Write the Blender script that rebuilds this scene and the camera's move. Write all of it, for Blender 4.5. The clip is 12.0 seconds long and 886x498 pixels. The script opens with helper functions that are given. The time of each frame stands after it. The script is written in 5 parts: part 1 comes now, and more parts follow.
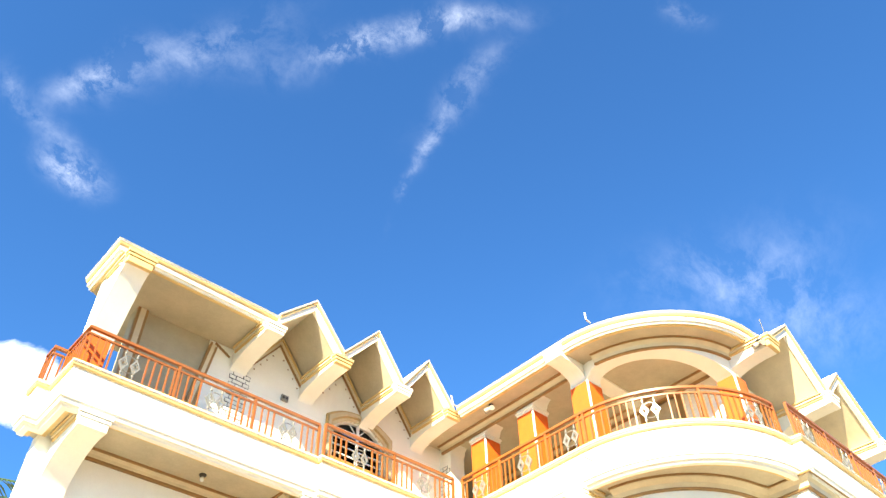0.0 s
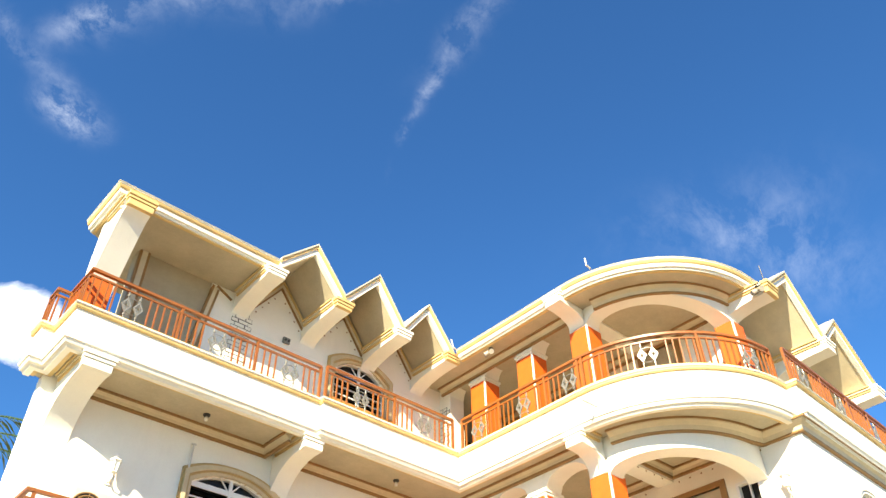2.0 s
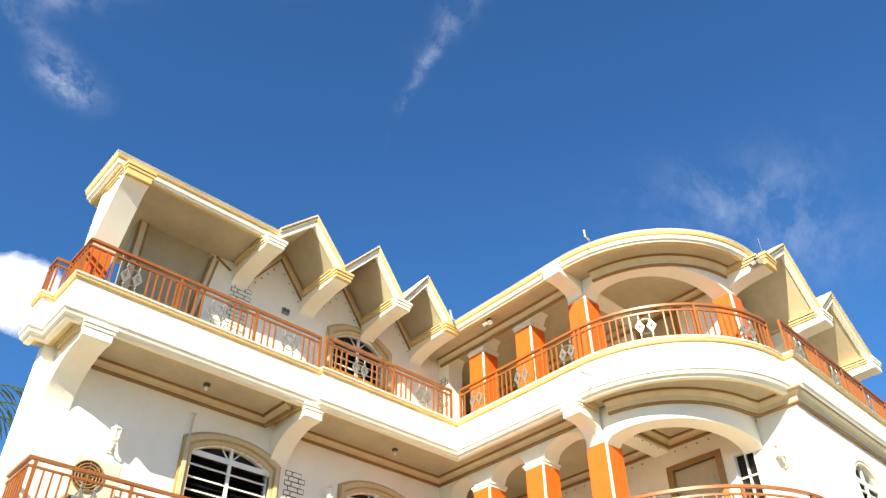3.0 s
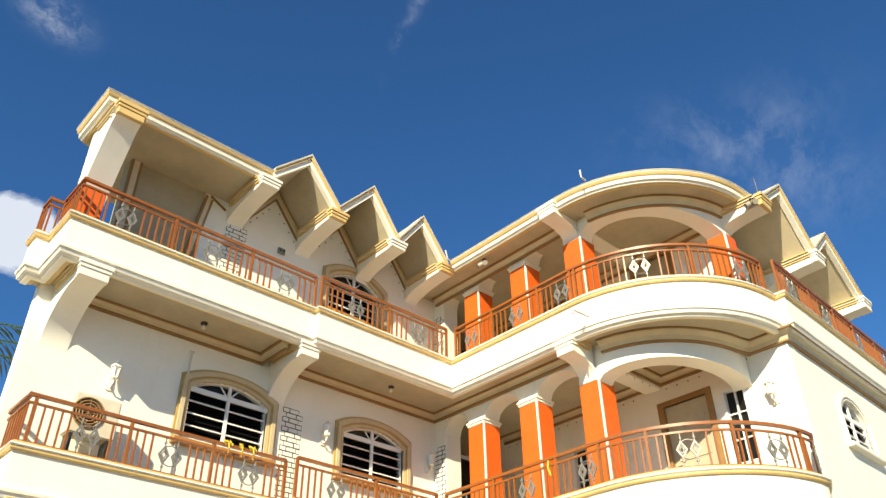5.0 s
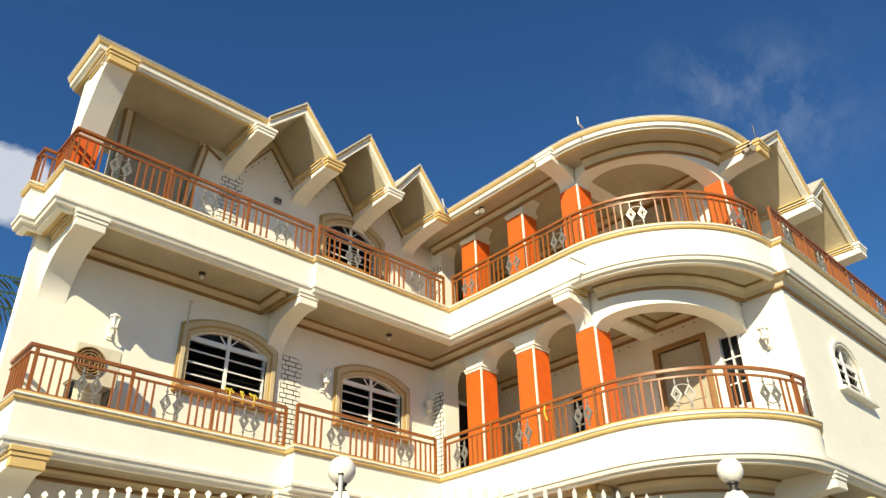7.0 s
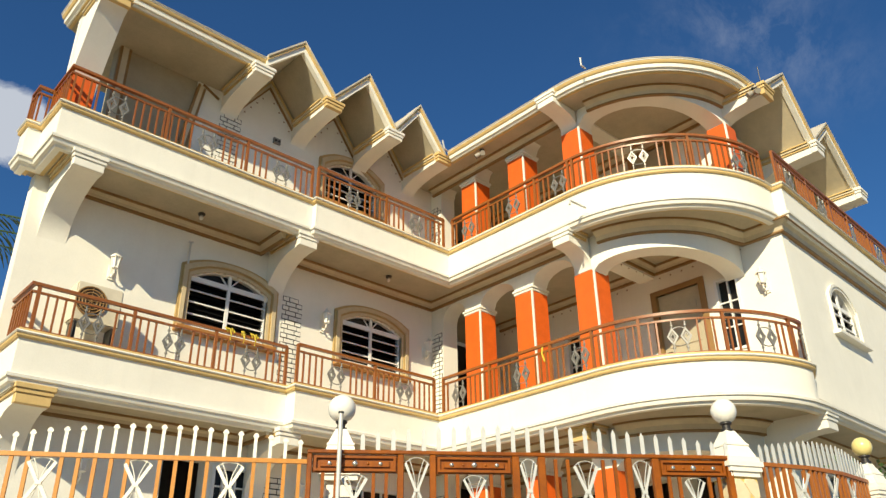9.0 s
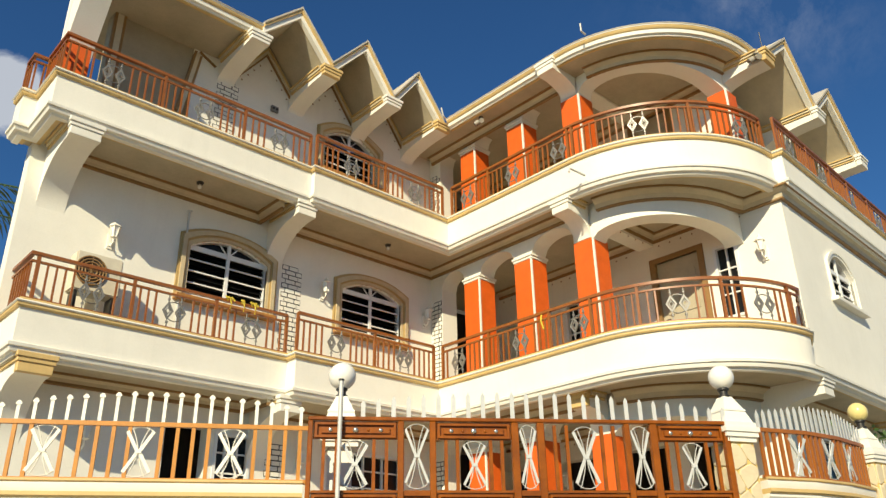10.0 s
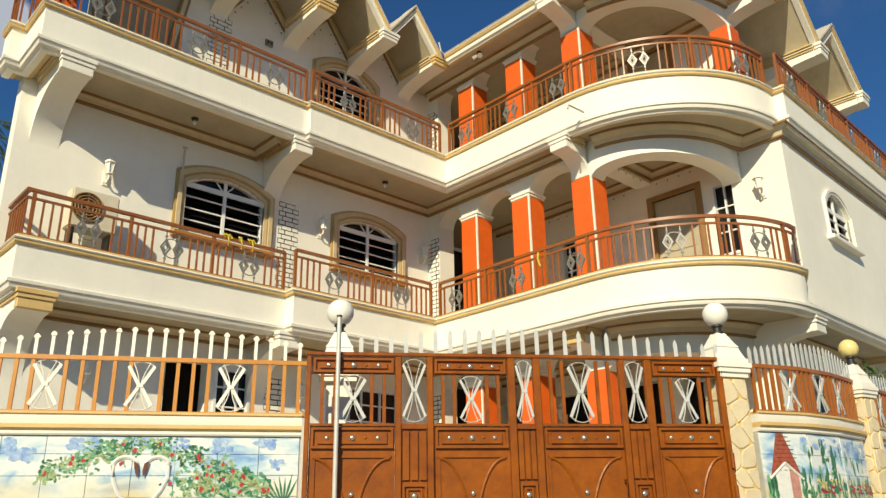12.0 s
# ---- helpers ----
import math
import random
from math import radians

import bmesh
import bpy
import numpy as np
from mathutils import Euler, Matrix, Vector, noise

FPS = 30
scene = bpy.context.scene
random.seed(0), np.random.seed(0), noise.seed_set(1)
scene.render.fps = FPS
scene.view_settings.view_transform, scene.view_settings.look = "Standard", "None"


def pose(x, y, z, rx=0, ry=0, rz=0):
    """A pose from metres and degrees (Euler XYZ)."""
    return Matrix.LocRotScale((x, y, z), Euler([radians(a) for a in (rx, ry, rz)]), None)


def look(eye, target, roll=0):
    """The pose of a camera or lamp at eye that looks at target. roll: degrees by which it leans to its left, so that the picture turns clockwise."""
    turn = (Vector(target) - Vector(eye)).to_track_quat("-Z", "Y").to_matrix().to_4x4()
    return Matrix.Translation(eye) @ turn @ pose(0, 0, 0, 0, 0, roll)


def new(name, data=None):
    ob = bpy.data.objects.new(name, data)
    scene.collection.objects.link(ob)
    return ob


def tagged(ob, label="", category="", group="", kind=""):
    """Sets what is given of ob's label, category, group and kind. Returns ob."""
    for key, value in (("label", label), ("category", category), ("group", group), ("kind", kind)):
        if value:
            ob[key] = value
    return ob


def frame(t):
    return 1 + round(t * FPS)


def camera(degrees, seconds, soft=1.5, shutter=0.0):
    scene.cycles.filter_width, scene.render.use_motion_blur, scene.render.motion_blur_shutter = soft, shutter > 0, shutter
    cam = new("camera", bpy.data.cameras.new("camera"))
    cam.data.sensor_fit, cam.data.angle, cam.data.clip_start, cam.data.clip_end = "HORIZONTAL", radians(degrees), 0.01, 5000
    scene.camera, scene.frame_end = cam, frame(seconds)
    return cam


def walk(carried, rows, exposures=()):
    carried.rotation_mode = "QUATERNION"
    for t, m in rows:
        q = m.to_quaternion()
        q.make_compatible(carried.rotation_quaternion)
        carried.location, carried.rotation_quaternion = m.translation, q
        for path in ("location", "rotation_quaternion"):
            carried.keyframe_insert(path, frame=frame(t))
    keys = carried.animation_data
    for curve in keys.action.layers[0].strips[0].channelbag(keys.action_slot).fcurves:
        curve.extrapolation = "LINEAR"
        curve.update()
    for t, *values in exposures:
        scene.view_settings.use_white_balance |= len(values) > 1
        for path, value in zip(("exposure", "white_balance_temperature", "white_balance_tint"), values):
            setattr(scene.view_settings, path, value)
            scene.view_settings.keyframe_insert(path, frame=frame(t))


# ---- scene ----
cam = camera(58.5, 12.0, soft=1.4)
PATH = [
    (0, pose(0, 0, 1.6, 134.72, 0.96, -41.89)),
    (0.5, pose(0, 0, 1.6, 133.78, 0.75, -42.05)),
    (1, pose(0, 0, 1.6, 132.88, 0.67, -42.06)),
    (1.5, pose(0, 0, 1.6, 131.94, 0.55, -42.14)),
    (2, pose(0, 0, 1.6, 130.72, 0.64, -42.09)),
    (2.5, pose(0, 0, 1.6, 129.60, 0.67, -42.12)),
    (3, pose(0, 0, 1.6, 128.64, 0.54, -42.26)),
    (5, pose(0, 0, 1.6, 124.30, 0.68, -42.57)),
    (5.5, pose(0, 0, 1.6, 123.31, 0.74, -42.62)),
    (6, pose(0, 0, 1.6, 122.31, 0.89, -42.58)),
    (6.5, pose(0, 0, 1.6, 121.47, 1.20, -42.45)),
    (7, pose(0, 0, 1.6, 120.58, 1.09, -42.57)),
    (9, pose(0, 0, 1.6, 116.40, 0.76, -42.77)),
    (9.5, pose(0, 0, 1.6, 115.22, 0.79, -42.79)),
    (10, pose(0, 0, 1.6, 114.10, 0.94, -42.75)),
    (10.5, pose(0, 0, 1.6, 113.02, 0.90, -42.80)),
    (11, pose(0, 0, 1.6, 111.97, 0.78, -42.91)),
    (11.5, pose(0, 0, 1.6, 110.81, 0.91, -42.89)),
    (12, pose(0, 0, 1.6, 109.57, 0.90, -42.98)),
]
walk(cam, PATH, exposures=[(0.0, 2.10, 6850, 10), (1.5, 1.74, 6850, 10), (3.0, 1.36, 6850, 10), (5.0, 0.86, 6850, 10), (6.5, 0.62, 6850, 10), (9.5, 0.34, 6850, 10), (12.0, 0.12, 6850, 10)])

# ---- light ----
SUN = Vector((-1.75, -1.0, 1.17)).normalized()
sun = new("sun", bpy.data.lights.new("sun", "SUN"))
sun.data.energy, sun.data.angle, sun.data.color = 5.0, radians(0.53), (1.0, 0.91, 0.66)
sun.matrix_world = look(SUN * 50, (0, 0, 0))

world = bpy.data.worlds.new("sky")
scene.world = world
world.use_nodes = True
WN, WL = world.node_tree.nodes, world.node_tree.links
WN.clear()
w_out = WN.new("ShaderNodeOutputWorld")
w_bg = WN.new("ShaderNodeBackground")
w_bg.inputs["Strength"].default_value = 0.085
w_sky = WN.new("ShaderNodeTexSky")
w_sky.sky_type = "NISHITA"
w_sky.sun_disc = False
w_sky.sun_elevation = math.asin(SUN.z)
w_sky.sun_rotation = math.atan2(SUN.x, SUN.y)
w_sky.air_density, w_sky.dust_density, w_sky.ozone_density = 1.0, 0.25, 2.2
w_co = WN.new("ShaderNodeTexCoord")


def w_math(op, a, b=None, c=None):
    n = WN.new("ShaderNodeMath")
    n.operation = op
    for i, v in enumerate((a, b, c)):
        if v is None:
            continue
        if isinstance(v, (int, float)):
            n.inputs[i].default_value = v
        else:
            WL.new(v, n.inputs[i])
    return n.outputs[0]


def sky_way(bearing, height):
    """Unit vector to a spot of the sky: degrees from +y towards +x, and up."""
    b, h = radians(bearing), radians(height)
    return Vector((math.sin(b) * math.cos(h), math.cos(b) * math.cos(h), math.sin(h)))


def cloud_lobe(a, b, width):
    """Soft streak of cloud between two spots of the sky, each (bearing, height)."""
    p, q = sky_way(*a), sky_way(*b)
    mid, axis = (p + q) / 2, q - p
    half = axis.length / 2
    axis.normalize()
    sub = WN.new("ShaderNodeVectorMath")
    sub.operation = "SUBTRACT"
    WL.new(w_warp, sub.inputs[0])
    sub.inputs[1].default_value = mid
    dot = WN.new("ShaderNodeVectorMath")
    dot.operation = "DOT_PRODUCT"
    WL.new(sub.outputs[0], dot.inputs[0])
    dot.inputs[1].default_value = axis
    ln = WN.new("ShaderNodeVectorMath")
    ln.operation = "LENGTH"
    WL.new(sub.outputs[0], ln.inputs[0])
    along2 = w_math("POWER", w_math("ABSOLUTE", dot.outputs["Value"]), 2.0)
    len2 = w_math("POWER", ln.outputs["Value"], 2.0)
    side2 = w_math("SUBTRACT", len2, along2)
    e = w_math("ADD", w_math("DIVIDE", side2, width * width), w_math("DIVIDE", along2, (half + width) ** 2))
    return w_math("POWER", 2.718, w_math("MULTIPLY", e, -1.6))


w_n1 = WN.new("ShaderNodeTexNoise")
w_n1.inputs["Scale"].default_value, w_n1.inputs["Detail"].default_value = 5.0, 5.0
WL.new(w_co.outputs["Generated"], w_n1.inputs["Vector"])
w_off = WN.new("ShaderNodeVectorMath")
w_off.operation = "MULTIPLY_ADD"
WL.new(w_n1.outputs["Color"], w_off.inputs[0])
w_off.inputs[1].default_value, w_off.inputs[2].default_value = (0.10, 0.10, 0.10), (-0.05, -0.05, -0.05)
w_add = WN.new("ShaderNodeVectorMath")
w_add.operation = "ADD"
WL.new(w_co.outputs["Generated"], w_add.inputs[0])
WL.new(w_off.outputs[0], w_add.inputs[1])
w_warp = w_add.outputs[0]
w_n2 = WN.new("ShaderNodeTexNoise")
w_n2.inputs["Scale"].default_value, w_n2.inputs["Detail"].default_value, w_n2.inputs["Roughness"].default_value = 17.0, 10.0, 0.68
WL.new(w_add.outputs[0], w_n2.inputs["Vector"])
CLOUDS = [((3.5, 49.1), (8.4, 53.2), 0.018, 0.62),
          ((9.0, 53.3), (18.9, 58.4), 0.030, 0.32),
          ((26.6, 57.0), (37.3, 59.9), 0.017, 1.0),
          ((37.3, 59.9), (52.1, 61.3), 0.017, 0.6),
          ((16.0, 55.5), (26.0, 57.5), 0.030, 0.10),
          ((2.1, 46.8), (6.0, 46.2), 0.016, 0.32),
          ((5.0, 44.8), (6.8, 44.9), 0.020, 1.15),
          ((-1.9, 48.5), (0.8, 47.2), 0.014, 0.25),
          ((38.0, 46.1), (40.7, 50.7), 0.007, 0.5),
          ((40.7, 50.7), (42.6, 54.0), 0.011, 0.62),
          ((42.6, 54.0), (50.3, 58.3), 0.022, 0.32),
          ((72.9, 58.1), (75.1, 56.7), 0.014, 0.25),
          ((61.9, 39.2), (74.5, 38.9), 0.05, 0.18),
          ((69.7, 38.4), (77.0, 33.8), 0.05, 0.20)]
thin = None
for spot_a, spot_b, wide, power in CLOUDS:
    lobe = w_math("MULTIPLY", cloud_lobe(spot_a, spot_b, wide), power)
    thin = lobe if thin is None else w_math("ADD", thin, lobe)
ragged = WN.new("ShaderNodeMapRange")
ragged.inputs["From Min"].default_value, ragged.inputs["From Max"].default_value = 0.42, 0.80
WL.new(w_n2.outputs["Fac"], ragged.inputs["Value"])
wisp = w_math("MULTIPLY", thin, w_math("ADD", ragged.outputs["Result"], 0.03))
# the one thick cumulus low beside the house, and a bank low in the sky all round
puff = w_math("ADD", cloud_lobe((8.6, 31.1), (10.8, 29.8), 0.052), w_math("MULTIPLY", cloud_lobe((73.8, 19.9), (74.0, 17.2), 0.05), 0.9))
puffy = w_math("MULTIPLY_ADD", w_n2.outputs["Fac"], 0.7, w_math("SUBTRACT", w_math("MULTIPLY", puff, 1.15), 0.66))
puff_map = WN.new("ShaderNodeMapRange")
puff_map.inputs["From Min"].default_value, puff_map.inputs["From Max"].default_value = 0.02, 0.22
WL.new(puffy, puff_map.inputs["Value"])
cover = w_math("MAXIMUM", w_math("MINIMUM", wisp, 0.75), w_math("MULTIPLY", puff_map.outputs["Result"], 0.85))
w_tint = WN.new("ShaderNodeMixRGB")
w_tint.blend_type = "MULTIPLY"
w_tint.inputs["Fac"].default_value = 1.0
w_tint.inputs["Color2"].default_value = (0.27, 0.60, 0.92, 1)
WL.new(w_sky.outputs["Color"], w_tint.inputs["Color1"])
w_mix = WN.new("ShaderNodeMixRGB")
WL.new(cover, w_mix.inputs["Fac"])
WL.new(w_tint.outputs["Color"], w_mix.inputs["Color1"])
w_mix.inputs["Color2"].default_value = (5.5, 6.0, 6.8, 1)
WL.new(w_mix.outputs["Color"], w_bg.inputs["Color"])
WL.new(w_bg.outputs[0], w_out.inputs["Surface"])


# ---- materials ----
def material(name, colour, rough=0.6, metal=0.0, spots=0.08, scale=6.0, grain=60.0, bump=0.15, second=None, streaks=0.0, coat=0.0, island=0.0, gloss=0.5):
    """A procedural surface: base colour, large stains, fine grain, relief and, if wanted, rain streaks."""
    m = bpy.data.materials.new(name)
    m.use_nodes = True
    n, l = m.node_tree.nodes, m.node_tree.links
    b = n["Principled BSDF"]
    b.inputs["Roughness"].default_value, b.inputs["Metallic"].default_value = rough, metal
    b.inputs["Coat Weight"].default_value = coat
    b.inputs["Specular IOR Level"].default_value = gloss
    geo = n.new("ShaderNodeNewGeometry")
    big = n.new("ShaderNodeTexNoise")
    big.inputs["Scale"].default_value, big.inputs["Detail"].default_value, big.inputs["Roughness"].default_value = scale, 6, 0.65
    l.new(geo.outputs["Position"], big.inputs["Vector"])
    ramp = n.new("ShaderNodeMapRange")
    ramp.inputs["From Min"].default_value, ramp.inputs["From Max"].default_value = 0.35, 0.72
    l.new(big.outputs["Fac"], ramp.inputs["Value"])
    mix = n.new("ShaderNodeMixRGB")
    dark = second or tuple(c * (1 - 2.2 * spots) for c in colour)
    mix.inputs["Color1"].default_value, mix.inputs["Color2"].default_value = (*colour, 1), (*dark, 1)
    l.new(ramp.outputs["Result"], mix.inputs["Fac"])
    col = mix.outputs["Color"]
    fine = n.new("ShaderNodeTexNoise")
    fine.inputs["Scale"].default_value, fine.inputs["Detail"].default_value = grain, 4
    l.new(geo.outputs["Position"], fine.inputs["Vector"])
    fmap = n.new("ShaderNodeMapRange")
    fmap.inputs["To Min"].default_value, fmap.inputs["To Max"].default_value = 1 - spots, 1 + spots
    l.new(fine.outputs["Fac"], fmap.inputs["Value"])
    mul = n.new("ShaderNodeMixRGB")
    mul.blend_type = "MULTIPLY"
    mul.inputs["Fac"].default_value = 1
    l.new(col, mul.inputs["Color1"])
    l.new(fmap.outputs["Result"], mul.inputs["Color2"])
    col = mul.outputs["Color"]
    if streaks:
        st = n.new("ShaderNodeVectorMath")
        st.operation = "MULTIPLY"
        st.inputs[1].default_value = (9, 9, 0.55)
        l.new(geo.outputs["Position"], st.inputs[0])
        sn = n.new("ShaderNodeTexNoise")
        sn.inputs["Scale"].default_value, sn.inputs["Detail"].default_value = 1.0, 5
        l.new(st.outputs[0], sn.inputs["Vector"])
        sm = n.new("ShaderNodeMapRange")
        sm.inputs["From Min"].default_value, sm.inputs["From Max"].default_value = 0.56, 0.8
        sm.inputs["To Max"].default_value = streaks
        l.new(sn.outputs["Fac"], sm.inputs["Value"])
        sx = n.new("ShaderNodeMixRGB")
        sx.inputs["Color2"].default_value = tuple(c * 0.55 for c in colour) + (1,)
        l.new(sm.outputs["Result"], sx.inputs["Fac"])
        l.new(col, sx.inputs["Color1"])
        col = sx.outputs["Color"]
    if island:
        info = n.new("ShaderNodeObjectInfo")
        im = n.new("ShaderNodeMapRange")
        im.inputs["To Min"].default_value, im.inputs["To Max"].default_value = 1 - island, 1 + island
        l.new(info.outputs["Random"], im.inputs["Value"])
        ix = n.new("ShaderNodeMixRGB")
        ix.blend_type = "MULTIPLY"
        ix.inputs["Fac"].default_value = 1
        l.new(col, ix.inputs["Color1"])
        l.new(im.outputs["Result"], ix.inputs["Color2"])
        col = ix.outputs["Color"]
    l.new(col, b.inputs["Base Color"])
    rmap = n.new("ShaderNodeMapRange")
    rmap.inputs["To Min"].default_value, rmap.inputs["To Max"].default_value = max(0.03, rough - 0.1), min(1, rough + 0.12)
    l.new(big.outputs["Fac"], rmap.inputs["Value"])
    l.new(rmap.outputs["Result"], b.inputs["Roughness"])
    if bump:
        bn = n.new("ShaderNodeBump")
        bn.inputs["Strength"].default_value, bn.inputs["Distance"].default_value = bump, 0.01
        l.new(fine.outputs["Fac"], bn.inputs["Height"])
        l.new(bn.outputs["Normal"], b.inputs["Normal"])
    return m


WHITE = material("white_stucco", (0.83, 0.805, 0.72), 0.75, spots=0.035, scale=1.3, grain=45, bump=0.25, streaks=0.10)
# Ceiling tone taken darker to offset bounce that is too strong underneath.
CEIL = material("dimmed_ceiling_paint", (0.49, 0.43, 0.31), 0.8, spots=0.10, scale=1.7, grain=30, bump=0.1)
TRIM = material("white_moulding", (0.82, 0.79, 0.70), 0.6, spots=0.04, scale=3, grain=80, bump=0.1, streaks=0.16)
CREAM = material("cream_yellow_paint", (0.58, 0.47, 0.29), 0.6, spots=0.08, scale=5, grain=60, bump=0.1)
TERRA = material("orange_brown_sill_paint", (0.44, 0.20, 0.05), 0.5, spots=0.1, scale=6, grain=50, bump=0.1)
SAND = material("sand_brown_paint", (0.46, 0.31, 0.12), 0.6, spots=0.08, scale=4, grain=60, bump=0.1)
TAN = material("tan_wall", (0.40, 0.34, 0.23), 0.8, spots=0.08, scale=2, grain=40, bump=0.15)
# Cornice cream; also the paler tone that paints bounce onto the side soffits.
COVE = material("cream_cornice_bounce_soffit", (0.66, 0.57, 0.40), 0.7, spots=0.08, scale=3, grain=50, bump=0.1)
OCHRE = material("ochre_paint", (0.66, 0.46, 0.19), 0.55, spots=0.08, scale=3, grain=60, bump=0.1)
BROWN = material("brown_paint", (0.31, 0.175, 0.062), 0.55, spots=0.1, scale=4, grain=60, bump=0.1)
ORANGE = material("orange_column_paint", (0.72, 0.118, 0.011), 0.5, spots=0.07, scale=5, grain=35, bump=0.3)
RAIL = material("red_brown_rail", (0.29, 0.095, 0.018), 0.38, spots=0.10, scale=7, grain=60, bump=0.05, coat=0.2)
SILVER = material("silver_paint", (0.60, 0.60, 0.57), 0.38, 0.15, spots=0.08, scale=8, grain=80, bump=0.05)
KNOB = material("knob_metal", (0.66, 0.63, 0.56), 0.25, 0.85, spots=0.08, scale=20, grain=80, bump=0.05)
DULL = material("dull_silver_paint", (0.24, 0.23, 0.21), 0.42, 0.2, spots=0.10, scale=8, grain=80, bump=0.05)
BLACK = material("black_paint_line", (0.03, 0.028, 0.025), 0.6, spots=0.1, scale=9, grain=70, bump=0)
PANE = material("dark_louvre_glass", (0.010, 0.010, 0.010), 0.30, spots=0.1, scale=2, grain=20, bump=0.02, gloss=0.3)
SASH = material("white_sash_paint", (0.78, 0.78, 0.76), 0.4, spots=0.03, scale=6, grain=60, bump=0.03)
# Near-black colour put in for the darkness inside rooms and hollows.
DARK = material("hollow_shade", (0.05, 0.04, 0.035), 0.9, spots=0.1, bump=0)
ROOF = material("roof_concrete", (0.55, 0.50, 0.42), 0.85, spots=0.12, scale=1.5, grain=25, bump=0.4, streaks=0.3)
# Yard tone raised and warmed for more bounce onto the walls.
CONCRETE = material("yard_concrete", (0.53, 0.46, 0.35), 0.85, spots=0.12, scale=0.8, grain=20, bump=0.4)
GATE = material("varnished_gate", (0.30, 0.082, 0.004), 0.38, spots=0.16, scale=4, grain=26, bump=0.25, second=(0.165, 0.040, 0.003), streaks=0.25, gloss=0.30)
FENCE = material("orange_brown_fence", (0.56, 0.235, 0.035), 0.42, spots=0.10, scale=6, grain=55, bump=0.06)
BULB = material("grey_bulb_glass", (0.34, 0.31, 0.26), 0.2, spots=0.05, scale=6, grain=60, bump=0)
FROST = material("white_globe_glass", (0.82, 0.80, 0.74), 0.22, spots=0.03, scale=6, grain=60, bump=0)
YELLOWED = material("yellowed_globe_glass", (0.75, 0.62, 0.25), 0.3, spots=0.05, scale=6, grain=60, bump=0)
STONE = material("cream_field_stone", (0.68, 0.57, 0.38), 0.8, spots=0.07, scale=5, grain=40, bump=0.35, island=0.08)
MORTAR = material("ochre_mortar", (0.70, 0.50, 0.17), 0.8, spots=0.1, scale=7, grain=50, bump=0.3)
PLASTIC = material("cream_plastic", (0.68, 0.62, 0.48), 0.45, spots=0.06, scale=6, grain=40, bump=0.03)
STEEL = material("dark_steel", (0.06, 0.055, 0.05), 0.45, 0.6, spots=0.1, scale=8, grain=60, bump=0.05)
PIPE = material("pale_pipe", (0.62, 0.61, 0.57), 0.4, 0.2, spots=0.08, scale=9, grain=60, bump=0.05)
# Unseen ground made pale and warm to bounce light into the shaded walls.
STREET = material("bounce_street", (0.29, 0.25, 0.18), 0.9, spots=0.15, scale=0.6, grain=90, bump=0.6)


# ---- builders ----
def thing(name, x=0.0, y=0.0, z=0.0, **tags):
    ob = new(name)
    ob.empty_display_size = 0.2
    ob.location = (x, y, z)
    return tagged(ob, **tags)


def place(ob, parent):
    """Put ob under parent without moving it."""
    ob.parent = parent
    ob.matrix_parent_inverse = parent.matrix_basis.inverted()
    return ob


def mesh_of(bm, name, mat, smooth=False):
    bmesh.ops.remove_doubles(bm, verts=bm.verts, dist=2e-5)
    bmesh.ops.recalc_face_normals(bm, faces=bm.faces)
    solid = all(e.is_manifold for e in bm.edges)
    me = bpy.data.meshes.new(name)
    bm.to_mesh(me)
    bm.free()
    me.materials.append(mat)
    if solid:
        for p in me.polygons:
            p.use_smooth = True
        me.set_sharp_from_angle(angle=radians(70 if smooth else 32))
    return me


def part(name, bm, mat, parent=None, label="", smooth=False):
    """One mesh object, in world coordinates, under a thing or a part."""
    ob = new(name, mesh_of(bm, name, mat, smooth))
    if parent is not None:
        place(ob, parent)
    return tagged(ob, label=label)


def piece(name, me, m, parent):
    """A piece that shares its mesh with its like."""
    ob = new(name, me)
    ob.matrix_basis = m
    place(ob, parent)
    return ob


class Face:
    """A wall's own frame: s along it, out away from it, z up."""

    def __init__(self, o, q):
        self.o, d = Vector(o), Vector(q) - Vector(o)
        self.len = d.length
        self.d = d.normalized()
        self.n = Vector((self.d.y, -self.d.x))

    def at(self, s, out, z):
        p = self.o + self.d * s + self.n * out
        return Vector((p.x, p.y, z))

    def basis(self, s, out, z):
        """Matrix with x along the wall, y into it, z up."""
        p = self.at(s, out, z)
        return Matrix(((self.d.x, -self.n.x, 0, p.x), (self.d.y, -self.n.y, 0, p.y), (0, 0, 1, p.z), (0, 0, 0, 1)))


def hexa(bm, p):
    """A solid from eight corners: four below and four above."""
    v = [bm.verts.new(q) for q in p]
    for i in ((0, 1, 2, 3), (4, 5, 6, 7), (0, 1, 5, 4), (1, 2, 6, 5), (2, 3, 7, 6), (3, 0, 4, 7)):
        bm.faces.new([v[k] for k in i])


def fbox(bm, f, s0, s1, o0, o1, z0, z1):
    hexa(bm, [f.at(s0, o0, z0), f.at(s1, o0, z0), f.at(s1, o1, z0), f.at(s0, o1, z0), f.at(s0, o0, z1), f.at(s1, o0, z1), f.at(s1, o1, z1), f.at(s0, o1, z1)])


def box(bm, x0, x1, y0, y1, z0, z1):
    hexa(bm, [(x0, y0, z0), (x1, y0, z0), (x1, y1, z0), (x0, y1, z0), (x0, y0, z1), (x1, y0, z1), (x1, y1, z1), (x0, y1, z1)])


